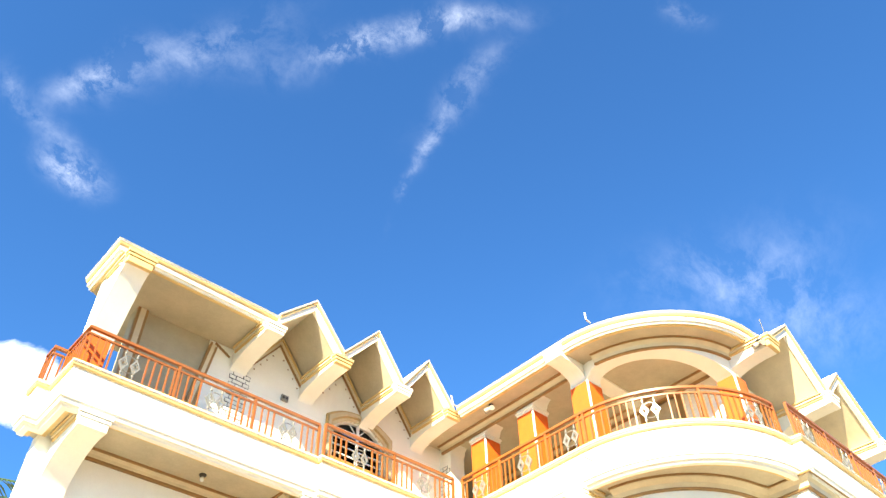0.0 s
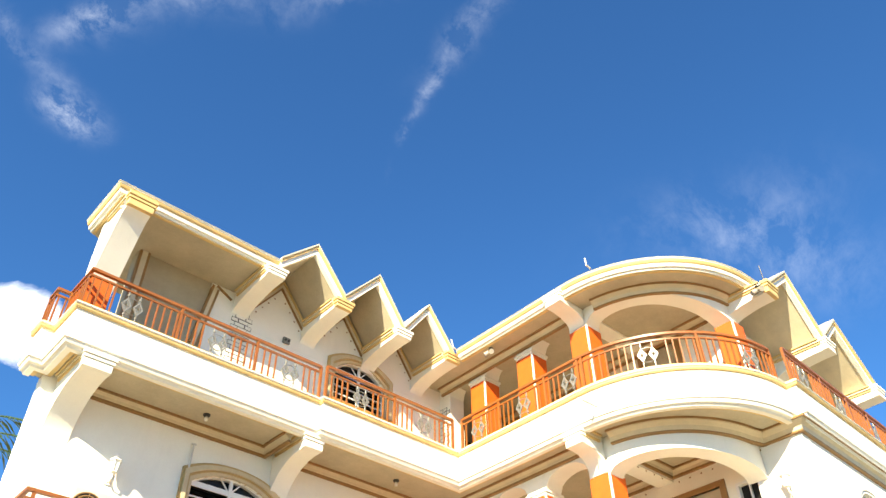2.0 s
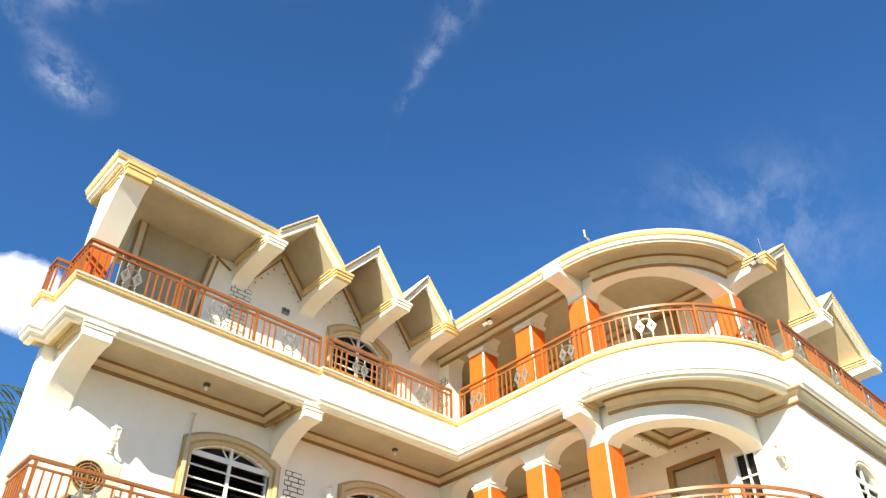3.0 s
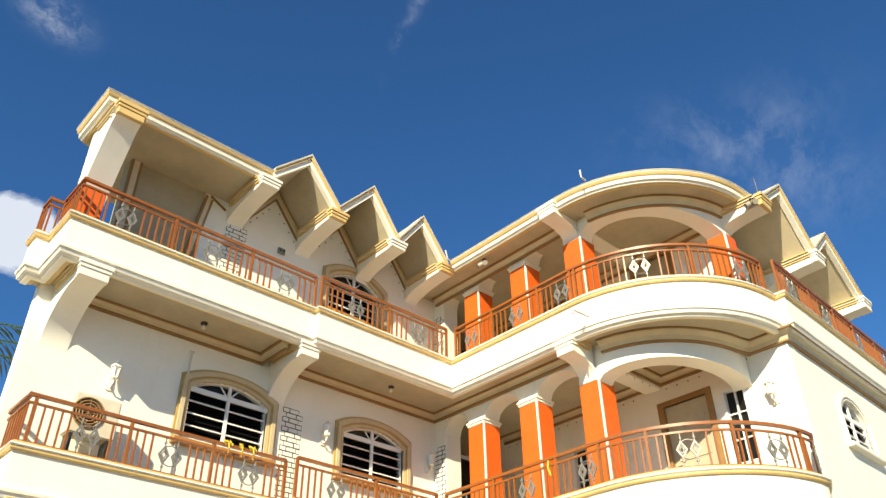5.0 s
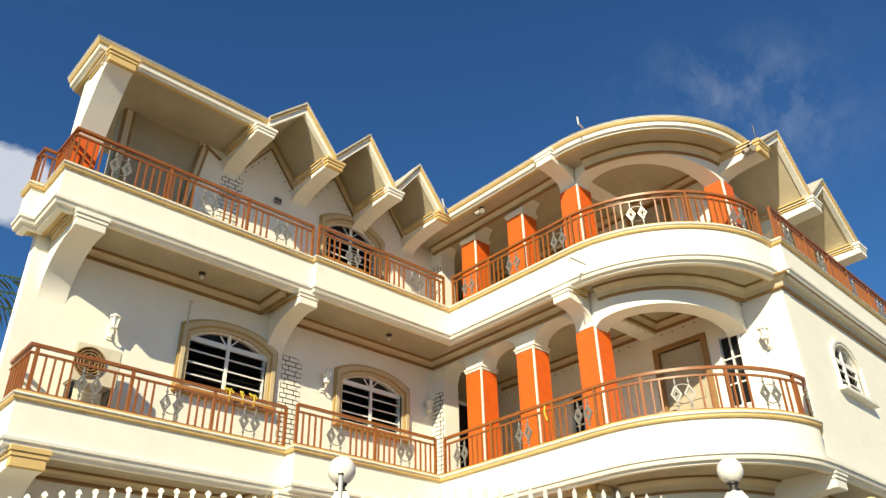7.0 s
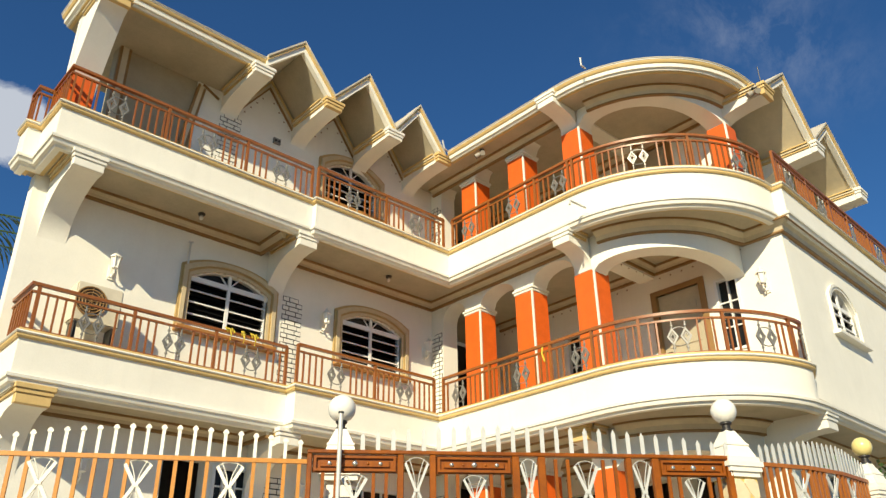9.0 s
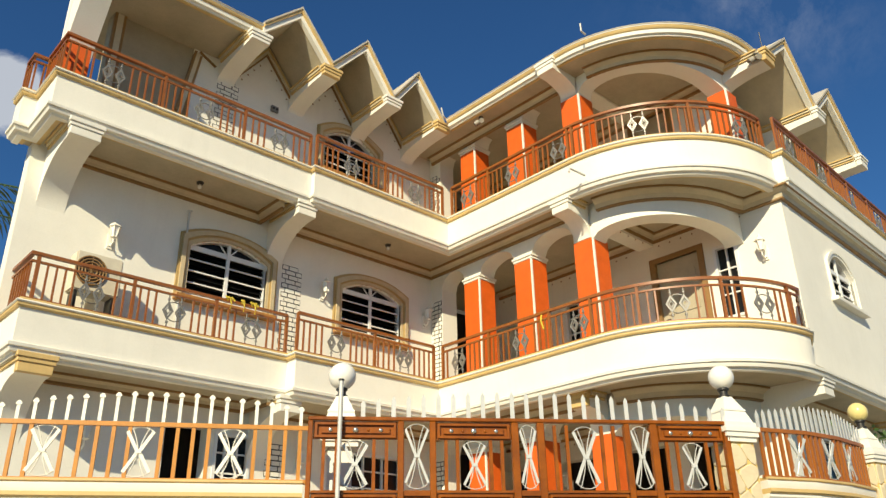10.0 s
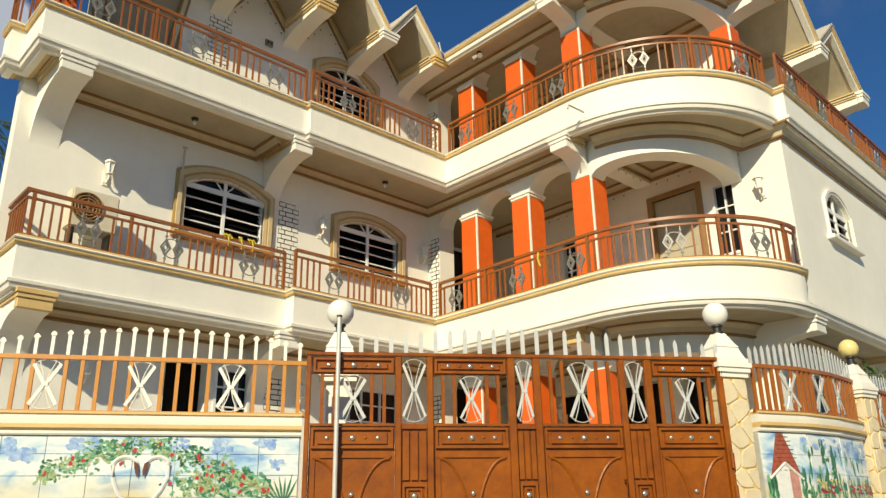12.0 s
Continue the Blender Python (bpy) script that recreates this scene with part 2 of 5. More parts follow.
def soften(bm, w=0.008, seg=1):
    bmesh.ops.remove_doubles(bm, verts=bm.verts, dist=1e-5)
    bmesh.ops.recalc_face_normals(bm, faces=bm.faces)
    sharp = [e for e in bm.edges if e.is_manifold and e.calc_face_angle(0) > 0.6]
    bmesh.ops.bevel(bm, geom=sharp, offset=w, segments=seg, affect="EDGES", clamp_overlap=True)


def corners(path):
    """Mitred outward normals of a plan line."""
    out = []
    for i, p in enumerate(path):
        p = Vector(p)
        a = (p - Vector(path[i - 1])).normalized() if i else None
        b = (Vector(path[i + 1]) - p).normalized() if i < len(path) - 1 else None
        a, b = a or b, b or a
        na, nb = Vector((a.y, -a.x)), Vector((b.y, -b.x))
        m = (na + nb).normalized()
        out.append(m / max(0.3, m.dot(na)))
    return out


def moved(path, off):
    return [tuple(Vector(p) + n * off) for p, n in zip(path, corners(path))]


def sweep(bm, path, profile):
    """A closed profile of (out, z) drawn along a plan line."""
    rings = []
    for p, n in zip(path, corners(path)):
        rings.append([bm.verts.new((p[0] + n.x * o, p[1] + n.y * o, z)) for o, z in profile])
    k = len(profile)
    for a, b in zip(rings, rings[1:]):
        for i in range(k):
            bm.faces.new((a[i], a[(i + 1) % k], b[(i + 1) % k], b[i]))
    bm.faces.new(rings[0][::-1])
    bm.faces.new(rings[-1])


def slab(bm, poly, z0, z1):
    lo = [bm.verts.new((x, y, z0)) for x, y in poly]
    hi = [bm.verts.new((x, y, z1)) for x, y in poly]
    n = len(poly)
    bm.faces.new(lo[::-1])
    bm.faces.new(hi)
    for i in range(n):
        bm.faces.new((lo[i], lo[(i + 1) % n], hi[(i + 1) % n], hi[i]))


def strip(bm, front, back, low, high):
    """A wall along two plan lines, with its own foot and head height at each station."""
    rings = []
    for f, b, l, h in zip(front, back, low, high):
        rings.append([bm.verts.new((f[0], f[1], l)), bm.verts.new((f[0], f[1], h)), bm.verts.new((b[0], b[1], h)), bm.verts.new((b[0], b[1], l))])
    for a, b in zip(rings, rings[1:]):
        for i in range(4):
            bm.faces.new((a[i], a[(i + 1) % 4], b[(i + 1) % 4], b[i]))
    bm.faces.new(rings[0][::-1])
    bm.faces.new(rings[-1])


def tube(bm, pts, r, n=8, closed=False):
    pts = [Vector(p) for p in pts]
    rings = []
    for i, p in enumerate(pts):
        a = pts[i - 1] if (i or closed) else p
        b = pts[(i + 1) % len(pts)] if (i < len(pts) - 1 or closed) else p
        d = (b - a).normalized()
        u = d.cross(Vector((0, 0, 1)))
        u = (u if u.length > 0.05 else d.cross(Vector((0, 1, 0)))).normalized()
        v = d.cross(u)
        rings.append([bm.verts.new(p + (u * math.cos(k * math.tau / n) + v * math.sin(k * math.tau / n)) * r) for k in range(n)])
    pairs = list(zip(rings, rings[1:])) + ([(rings[-1], rings[0])] if closed else [])
    for a, b in pairs:
        for k in range(n):
            bm.faces.new((a[k], a[(k + 1) % n], b[(k + 1) % n], b[k]))
    if not closed:
        bm.faces.new(rings[0][::-1])
        bm.faces.new(rings[-1])


def lathe(bm, at, prof, n=20):
    """Turn a profile of (radius, z) round an upright axis."""
    at = Vector(at)
    rings = [[bm.verts.new(at + Vector((r * math.cos(k * math.tau / n), r * math.sin(k * math.tau / n), z))) for k in range(n)] for r, z in prof]
    for a, b in zip(rings, rings[1:]):
        for k in range(n):
            bm.faces.new((a[k], a[(k + 1) % n], b[(k + 1) % n], b[k]))
    bm.faces.new(rings[0][::-1])
    bm.faces.new(rings[-1])


def arc(cx, cy, r, a0, a1, n):
    return [(cx + r * math.cos(radians(a0 + (a1 - a0) * i / n)), cy + r * math.sin(radians(a0 + (a1 - a0) * i / n))) for i in range(n + 1)]


def oval(cx, cy, rx, ry, a0, a1, n):
    return [(cx + rx * math.cos(radians(a0 + (a1 - a0) * i / n)), cy + ry * math.sin(radians(a0 + (a1 - a0) * i / n))) for i in range(n + 1)]


def seg(s, span, rise):
    """Height of a segmental window head over its springing."""
    u = max(-1.0, min(1.0, 2 * s / span - 1))
    return rise * (1 - abs(u) ** 2.3)


def bow(s, span, rise):
    """Height of a flat arch over its springing."""
    u = max(-1.0, min(1.0, 2 * s / span - 1))
    return rise * math.sqrt(max(0.0, 1 - u * u))


def wall(bm, f, s0, s1, z0, z1, thick, holes):
    """A wall with openings (a, b, sill, spring, rise) through it, holes in order along the wall."""
    levels = sorted({z0, z1, *[v for h in holes for v in (h[2], h[3]) if z0 < v < z1]})
    s = s0
    for a, b, sill, spring, rise in [*holes, (s1, None, 0, 0, 0)]:
        for lo, hi in zip(levels, levels[1:]):
            fbox(bm, f, s, a, 0, -thick, lo, hi)
        if b is None:
            break
        for lo, hi in zip(levels, levels[1:]):
            if hi <= sill + 1e-6:
                fbox(bm, f, a, b, 0, -thick, lo, hi)
        n = 12 if rise else 1
        xs = [a + (b - a) * i / n for i in range(n + 1)]
        strip(bm, [f.at(x, 0, 0)[:2] for x in xs], [f.at(x, -thick, 0)[:2] for x in xs], [spring + (seg(x - a, b - a, rise) if rise else 0) for x in xs], [z1] * (n + 1))
        s = b


# ---- the ground ----
bm = bmesh.new()
box(bm, -900, 900, -900, 900, -0.5, 0.0)
tagged(part("ground", bm, STREET), "unseen street in front of the garden wall, pale for bounce light", "street", kind="structure")
bm = bmesh.new()
slab(bm, [(-3.2, 9.3), (3.5, 5.35), (6.6, 3.35), (9.2, 3.5), (21, 3.8), (21, 26), (-3.2, 26)], 0.004, 0.25)
tagged(part("yard", bm, CONCRETE), "raised concrete yard behind the gate and wall", "yard", kind="structure")

# ---- the house ----
house = thing("house", 7, 14, 0.25, label="three-storey white stucco house with ochre trim and orange columns", category="house")
F1, F2, F3, EAVE = 2.05, 5.34, 8.80, 11.15
WALL_A = Face((2.5, 11.7), (10.6, 11.7))
WALL_L = Face((5.3, 22.0), (2.55, 11.96))
WALL_B = Face((12.65, 11.95), (12.65, 4.9))
WALL_C = Face((12.65, 4.9), (19.5, 5.13))

EDGE3 = [(2.15, 11.85), (2.15, 11.45), (2.35, 11.45), (2.35, 10.6), (6.75, 10.6), (6.75, 10.5), (10.0, 10.5), (10.0, 7.4)] + arc(12.55, 7.4, 2.55, 180, 270, 18)[1:] + [(12.55, 4.66), (19.6, 4.90)]
EDGE2 = [(2.55, 11.85), (2.55, 10.8), (6.62, 10.8), (6.62, 10.55), (9.72, 10.55), (9.72, 7.05)] + arc(12.15, 7.05, 2.43, 180, 263, 20)[1:] + [(12.05, 4.63), (12.30, 4.74), (12.56, 4.86)]
EDGE2_LOW = EDGE2[:-3] + [(12.3, 4.62), (19.6, 4.87)]
EDGER = [(2.38, 11.85), (2.38, 10.57), (5.5, 10.57)]
EDGERB = [(9.98, 10.4), (9.98, 7.4)] + arc(12.5, 7.4, 2.52, 180, 268, 18)[1:] + [(12.75, 4.875)]


def balcony(edge, low_edge, z_low, z_top, back):
    """A slab with its stucco front, ochre band and stepped mouldings along the edge."""
    edge, low_edge = moved(edge, -0.035), moved(low_edge, -0.035)
    bm = bmesh.new()
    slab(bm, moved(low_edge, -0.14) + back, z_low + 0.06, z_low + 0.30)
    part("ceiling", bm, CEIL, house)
    bm = bmesh.new()
    slab(bm, moved(edge, -0.14) + back, z_low + 0.304, z_top - 0.02)
    part("slab", bm, CONCRETE, house)
    bm = bmesh.new()
    zb = z_top - 0.12
    sweep(bm, edge, [(-0.14, z_low + 0.16), (0.0, z_low + 0.16), (0.0, zb), (-0.14, zb)])
    part("fascia", bm, WHITE, house)
    bm = bmesh.new()
    sweep(bm, low_edge, [(-0.14, z_low), (-0.05, z_low), (-0.03, z_low + 0.035), (0.012, z_low + 0.045), (0.025, z_low + 0.075), (0.03, z_low + 0.10), (0.055, z_low + 0.11), (0.06, z_low + 0.15), (0.04, z_low + 0.165), (-0.14, z_low + 0.165)])
    part("moulding", bm, TRIM, house, "stepped white moulding")
    bm = bmesh.new()
    sweep(bm, low_edge, [(-0.21, z_low + 0.028), (-0.14, z_low + 0.028), (-0.14, z_low + 0.08), (-0.21, z_low + 0.08)])
    part("moulding_line", bm, OCHRE, house, "thin ochre line under the moulding")
    bm = bmesh.new()
    sweep(bm, edge, [(-0.14, zb), (0.03, zb), (0.045, zb + 0.02), (0.045, zb + 0.055), (-0.14, zb + 0.055)])
    part("band", bm, OCHRE, house, "ochre painted band")
    bm = bmesh.new()
    sweep(bm, edge, [(-0.16, zb + 0.055), (0.055, zb + 0.055), (0.07, zb + 0.07), (0.06, zb + 0.09), (-0.16, zb + 0.09)])
    part("band_edge", bm, TRIM, house, "white line on the ochre band")
    bm = bmesh.new()
    sweep(bm, edge, [(-0.17, zb + 0.09), (0.02, zb + 0.09), (0.02, zb + 0.13), (-0.17, zb + 0.13)])
    part("kerb", bm, OCHRE, house, "ochre kerb under the railing")


BACK = [(19.6, 13.0), (12.9, 13.0), (3.1, 13.0), (2.85, 12.0)]
balcony(EDGE3, EDGE3, 8.03, F3, BACK)
balcony(EDGE2, EDGE2_LOW, 4.58, F2, BACK)

# walls: openings are (start, end, sill, springing, rise)
WIN2 = [(2.66, 4.14, 6.24, 7.15, 0.23), (5.78, 7.25, 6.32, 7.15, 0.23)]
DOOR1 = [(2.63, 3.33, F1, 4.18, 0.0), (3.45, 4.10, 2.9, 4.14, 0.0), (6.0, 7.3, 2.9, 4.1, 0.0)]
for z0, z1, holes in ((0.25, 4.65, DOOR1), (4.65, 8.1, WIN2)):
    bm = bmesh.new()
    wall(bm, WALL_A, 0, 8.35, z0, z1, 0.25, holes)
    part("wall", bm, WHITE, house)
bm = bmesh.new()
wall(bm, Face((5.25, 11.7), (10.85, 11.7)), 0, 5.6, 8.1, 11.9, 0.25, [(2.46, 3.77, 9.6, 10.35, 0.28)])
part("wall", bm, WHITE, house)
# One even tan, darker than the white stretch next to it.
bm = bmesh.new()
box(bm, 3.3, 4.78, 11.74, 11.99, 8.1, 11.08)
part("wall", bm, TAN, house, "tan sheltered wall")
bm = bmesh.new()
box(bm, 4.78, 5.248, 11.70, 11.95, 8.1, 11.08)
part("wall", bm, WHITE, house)
bm = bmesh.new()
wall(bm, WALL_L, 0, 10.05, 0.25, 8.1, 0.25, [])
part("wall", bm, WHITE, house)
WIN_B2 = [(2.20, 2.85, 6.30, 7.30, 0.0), (4.40, 5.42, F2, 7.50, 0.0), (5.66, 6.12, 6.05, 7.44, 0.0)]
for z0, z1, holes in ((0.25, 4.65, [(0.25, 1.25, F1, 4.1, 0), (1.75, 2.75, F1, 4.1, 0), (3.2, 4.2, F1, 4.1, 0), (4.6, 5.5, F1, 4.1, 0)]), (4.65, 8.1, [(0.62, 1.5, F2, 7.3, 0.0), *WIN_B2]), (8.1, 11.6, [(1.6, 2.7, F3, 10.7, 0.0), (4.3, 5.2, F3, 10.7, 0.0)])):
    bm = bmesh.new()
    wall(bm, WALL_B, 0, 6.1 if z1 > 9 or z1 < 5 else 7.05, z0, z1, 0.25, holes)
    part("wall", bm, WHITE, house)
WIN_C2 = [(1.64, 2.80, 6.47, 7.10, 0.33)]
WALL_C1 = Face((12.65, 5.60), (19.5, 5.83))
for f, z0, z1, holes in ((WALL_C1, 0.25, 4.65, [(1.3, 2.5, 2.9, 4.1, 0)]), (WALL_C, 4.65, 8.1, WIN_C2)):
    bm = bmesh.new()
    wall(bm, f, 0.252, 6.85, z0, z1, 0.25, holes)
    part("wall", bm, WHITE, house)
bm = bmesh.new()
wall(bm, Face((12.9, 5.85), (19.5, 6.08)), 0.0, 4.0, 8.1, 11.0, 0.25, [(1.4, 2.3, F3, 10.7, 0.0), (2.7, 3.5, 9.7, 10.6, 0.0)])
part("wall", bm, WHITE, house)
bm = bmesh.new()
wall(bm, Face((19.5, 5.13), (19.5, 22)), 0.26, 16.8, 0.25, 8.1, 0.25, [])
part("wall", bm, WHITE, house)
bm = bmesh.new()
wall(bm, Face((16.9, 6.25), (16.9, 13)), 0.0, 6.75, 8.1, 11.0, 0.25, [])
part("wall", bm, WHITE, house)
bm = bmesh.new()
wall(bm, Face((19.5, 22), (5.3, 22)), 0.0, 14.2, 0.25, 8.1, 0.25, [])
part("wall", bm, WHITE, house)
# inner floors, and near-black sheets that stand in for unlit rooms behind the openings
bm = bmesh.new()
box(bm, 2.8, 12.6, 11.97, 13.0, F1 - 0.2, F1)
part("floor_slab", bm, CONCRETE, house)
bm = bmesh.new()
slab(bm, [(9.9, 10.4), (9.9, 7.4)] + arc(12.4, 7.4, 2.5, 180, 268, 12)[1:] + [(12.6, 5.0), (12.6, 11.65), (10.6, 11.65)], 0.26, F1)
part("porch", bm, CONCRETE, house)
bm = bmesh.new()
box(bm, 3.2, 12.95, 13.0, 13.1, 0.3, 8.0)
part("room_dark_backing", bm, DARK, house)
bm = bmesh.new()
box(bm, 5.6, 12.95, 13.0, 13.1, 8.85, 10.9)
part("room_dark_backing", bm, DARK, house)
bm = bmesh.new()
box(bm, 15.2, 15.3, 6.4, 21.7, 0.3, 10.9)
part("room_dark_backing", bm, DARK, house)

# trims where ceilings meet walls: a cream cove between two brown lines
def cornice(path, z, dots=False, k=1.0):
    line = 0.05 if k < 1.05 else 0.032
    bm = bmesh.new()
    sweep(bm, path, [(-0.01, z - 0.11 * k), (0.035 * k, z - 0.11 * k), (0.05 * k, z - 0.06 * k), (0.10 * k, z - 0.025 * k), (0.11 * k, z), (-0.01, z)])
    c = part("cornice", bm, COVE, house, "cream cove cornice")
    bm = bmesh.new()
    sweep(bm, path, [(-0.01, z - 0.11 * k - line), (0.03 * k, z - 0.11 * k - line), (0.04 * k, z - 0.11 * k - line * 0.8), (0.04 * k, z - 0.11 * k), (-0.01, z - 0.11 * k)])
    part("cornice_line", bm, BROWN, c, "brown painted line")
    if dots:
        f = Face(path[0], path[1])
        bm = bmesh.new()
        for i in range(int(f.len / 0.24)):
            u = 0.12 + 0.24 * i
            bm.faces.new([bm.verts.new(f.at(u + 0.018 * math.cos(a * math.tau / 8), 0.003, z - 0.24 + 0.018 * math.sin(a * math.tau / 8))) for a in range(8)])
        tagged(part("stencil_dots", bm, BROWN, c, "row of small brown painted dots"), kind="stuff")
    bm = bmesh.new()
    sweep(bm, path, [(0.11 * k, z - 0.028), (0.11 * k + line * 0.8, z - 0.028), (0.11 * k + line * 0.9, z), (0.11 * k, z)])
    part("cornice_line", bm, BROWN, c, "brown painted line")


for z in (8.09, 4.64):
    cornice([(2.95, 11.7), (6.42, 11.7)], z)
    cornice([(6.95, 11.7), (10.6, 11.7), (10.6, 7.87)], z)
    cornice([(6.42, 11.7), (6.42, 10.9)], z)
    cornice([(11.2, 7.48), (12.62, 7.48)], z, True)
    cornice([(12.65, 7.48), (12.65, 5.5)], z, True)
    cornice([(12.65, 11.6), (12.65, 7.86)], z, True)
    cornice(oval(12.6, 7.4, 2.0, 1.72, 184, 262, 22) + ([(12.65, 5.60), (12.65, 4.9), (19.5, 5.13)] if z > 5 else [(12.62, 5.64)]), z, k=1.6)
cornice([(12.64, 5.60), (19.5, 5.83)], 4.64, k=1.2)
cornice([(12.64, 11.6), (12.64, 5.6)], 10.87)
cornice([(10.6, 11.6), (10.6, 7.87)], 10.87)
cornice(arc(12.6, 7.4, 2.0, 186, 266, 22), 10.87, k=1.3)
# brown and cream strips framing the sheltered wall under the roof's end
def wall_strip(f, p, q, w):
    bm = bmesh.new()
    d = (Vector(q) - Vector(p)).normalized()
    n = Vector((-d.y, d.x)) * w / 2
    c = [Vector(p) - n, Vector(q) - n, Vector(q) + n, Vector(p) + n]
    hexa(bm, [f.at(v.x, o, v.y) for o in (-0.05, 0.02) for v in c])
    return bm


WALL_R = Face((3.3, 11.70), (5.25, 11.70))
for p, q in (((0.03, 8.82), (0.03, 11.03)), ((0.18, 8.82), (0.18, 11.03)), ((1.30, 9.6), (1.51, 10.98)), ((1.40, 9.5), (1.62, 10.92)), ((1.58, 11.0), (1.92, 10.82))):
    part("wall_strip", wall_strip(WALL_R, p, q, 0.045), BROWN, house, "brown painted wall strip")
part("wall_strip", wall_strip(WALL_R, (0.105, 8.82), (0.105, 11.03), 0.10), COVE, house, "cream painted wall strip")
part("wall_strip", wall_strip(WALL_R, (1.35, 9.55), (1.565, 10.95), 0.07), COVE, house, "cream painted wall strip")

# ---- columns and arches of the gallery ----
COLS = [10.47, 9.09, 7.65]


def column(x, y, z0, z1, w=0.44, capital=True):
    bm = bmesh.new()
    box(bm, x, x + w, y - w / 2, y + w / 2, z0, z1)
    soften(bm, 0.008)
    col = part("column", bm, ORANGE, house, "square orange painted column")
    bm = bmesh.new()
    box(bm, x - 0.012, x + 0.02, y - w / 2 - 0.012, y - w / 2 + 0.02, z0, z1)
    part("corner_strip", bm, TRIM, col, "white strip on the column's edge")
    if not capital:
        return
    bm = bmesh.new()
    for k, (o, a, b) in enumerate(((0.015, 0.0, 0.05), (0.035, 0.05, 0.10))):
        box(bm, x - o, x + w + o, y - w / 2 - o, y + w / 2 + o, z1 + a, z1 + b)
    soften(bm, 0.01)
    part("capital", bm, TRIM, col, "white stepped capital")


def gallery(z_floor, z_cap, z_ceil, left, right, rise, ry):
    for y in COLS:
        column(10.6, y, z_floor, z_cap - (0.06 if y < 8 else 0.0), capital=y > 8)
    for a, b in ((11.36, 10.69), (10.25, 9.31), (8.87, 7.87)):
        n = 14
        ys = [a + (b - a) * i / n for i in range(n + 1)]
        bm = bmesh.new()
        strip(bm, [(10.62, y) for y in ys], [(11.02, y) for y in ys], [z_cap + 0.1 + bow(abs(y - a), abs(b - a), 0.30) for y in ys], [z_ceil] * (n + 1))
        part("arch", bm, WHITE, house)
    bm = bmesh.new()
    box(bm, 10.61, 11.02, 11.36, 11.7, z_floor, z_ceil)
    part("wall_pier", bm, WHITE, house)
    for y in COLS:
        bm = bmesh.new()
        box(bm, 10.62, 11.02, y - 0.22, y + 0.22, z_cap + (0.1 if y > 8 else -0.06), z_ceil)
        part("arch_pier", bm, WHITE, house)
    # the round corner's wide arch
    n = 24
    outer, inner = oval(12.6, 7.4, 2.0, ry, 179, 271, n), oval(12.6, 7.4, 1.65, ry - 0.35, 179, 271, n)
    bm = bmesh.new()
    strip(bm, outer, inner, [left + (right - left) * i / n + bow(i, n, rise) for i in range(n + 1)], [z_ceil] * (n + 1))
    part("arch", bm, WHITE, house, "wide curved arch of the round balcony", smooth=False)
    bm = bmesh.new()
    box(bm, 11.02, 12.65, 7.48, 7.82, z_ceil - 0.22, z_ceil)
    part("beam", bm, WHITE, house)


gallery(F2, 7.52, 8.1, 7.42, 7.33, 0.24, 1.72)
gallery(F3, 10.55, 11.05, 10.52, 10.14, 0.38, 2.0)
gallery(F1, 4.12, 4.64, 3.98, 3.80, 0.26, 1.72)
column(12.07, 5.42, F3, 10.12, 0.38, False)
column(2.45, 11.2, F3, 9.56, 0.42, False)
bm = bmesh.new()
box(bm, 12.22, 12.62, 5.45, 5.85, 0.25, 4.64)
soften(bm, 0.01)
part("pier", bm, WHITE, house)


def bracket(f, s, z_top, reach, w=0.34, drop=1.02, tip=0.26, mat=None, trims=True, straight=False):
    """A curved cantilever arm on a wall: deep at the wall, thin at the tip, with a moulded nose."""
    n = 12
    bm = bmesh.new()
    prof = [(0.0, z_top), (reach - 0.1, z_top), (reach - 0.1, z_top - tip)]
    for i in range(1, n + 1):
        a = math.pi / 2 * i / n
        if straight:
            prof.append(((reach - 0.16) * (1 - i / n), z_top - tip - (drop - tip) * (i / n) ** 1.15))
            continue
        prof.append(((reach - 0.16) * (1 - math.sin(a)), z_top - tip - (drop - tip) * (1 - math.cos(a))))
    lo, hi = [], []
    for o, z in prof:
        lo.append(bm.verts.new(f.at(s - w / 2, o, z)))
        hi.append(bm.verts.new(f.at(s + w / 2, o, z)))
    m = len(prof)
    bm.faces.new(lo)
    bm.faces.new(hi[::-1])
    for i in range(m):
        bm.faces.new((lo[i], lo[(i + 1) % m], hi[(i + 1) % m], hi[i]))
    br = part("bracket", bm, WHITE, house)
    bm = bmesh.new()
    for o, a, b in ((0.05, 0.0, 0.07), (0.03, 0.07, 0.13), (0.012, 0.13, tip)):
        fbox(bm, f, s - w / 2 - o, s + w / 2 + o, reach - 0.14, reach - 0.04 + o, z_top - b, z_top - a)
    soften(bm, 0.008)
    part("bracket_nose", bm, mat or TRIM, br, "moulded bracket nose")
    for k in (-1, 1) if trims else ():
        e = s + k * w / 2
        bm = bmesh.new()
        fbox(bm, f, e - 0.01 * k, e + 0.055 * k, 0.1, reach - 0.16, z_top - 0.075, z_top)
        part("bracket_cornice", bm, COVE, br, "cream cornice along the bracket")
        for a, b, o in ((0.075, 0.115, 0.03), (0.0, 0.028, 0.085)):
            bm = bmesh.new()
            fbox(bm, f, e - 0.01 * k + (0.065 * k if a == 0 else 0), e + o * k, 0.1, reach - 0.16, z_top - b, z_top - a)
            part("bracket_line", bm, OCHRE, br, "ochre line along the bracket")
    return br


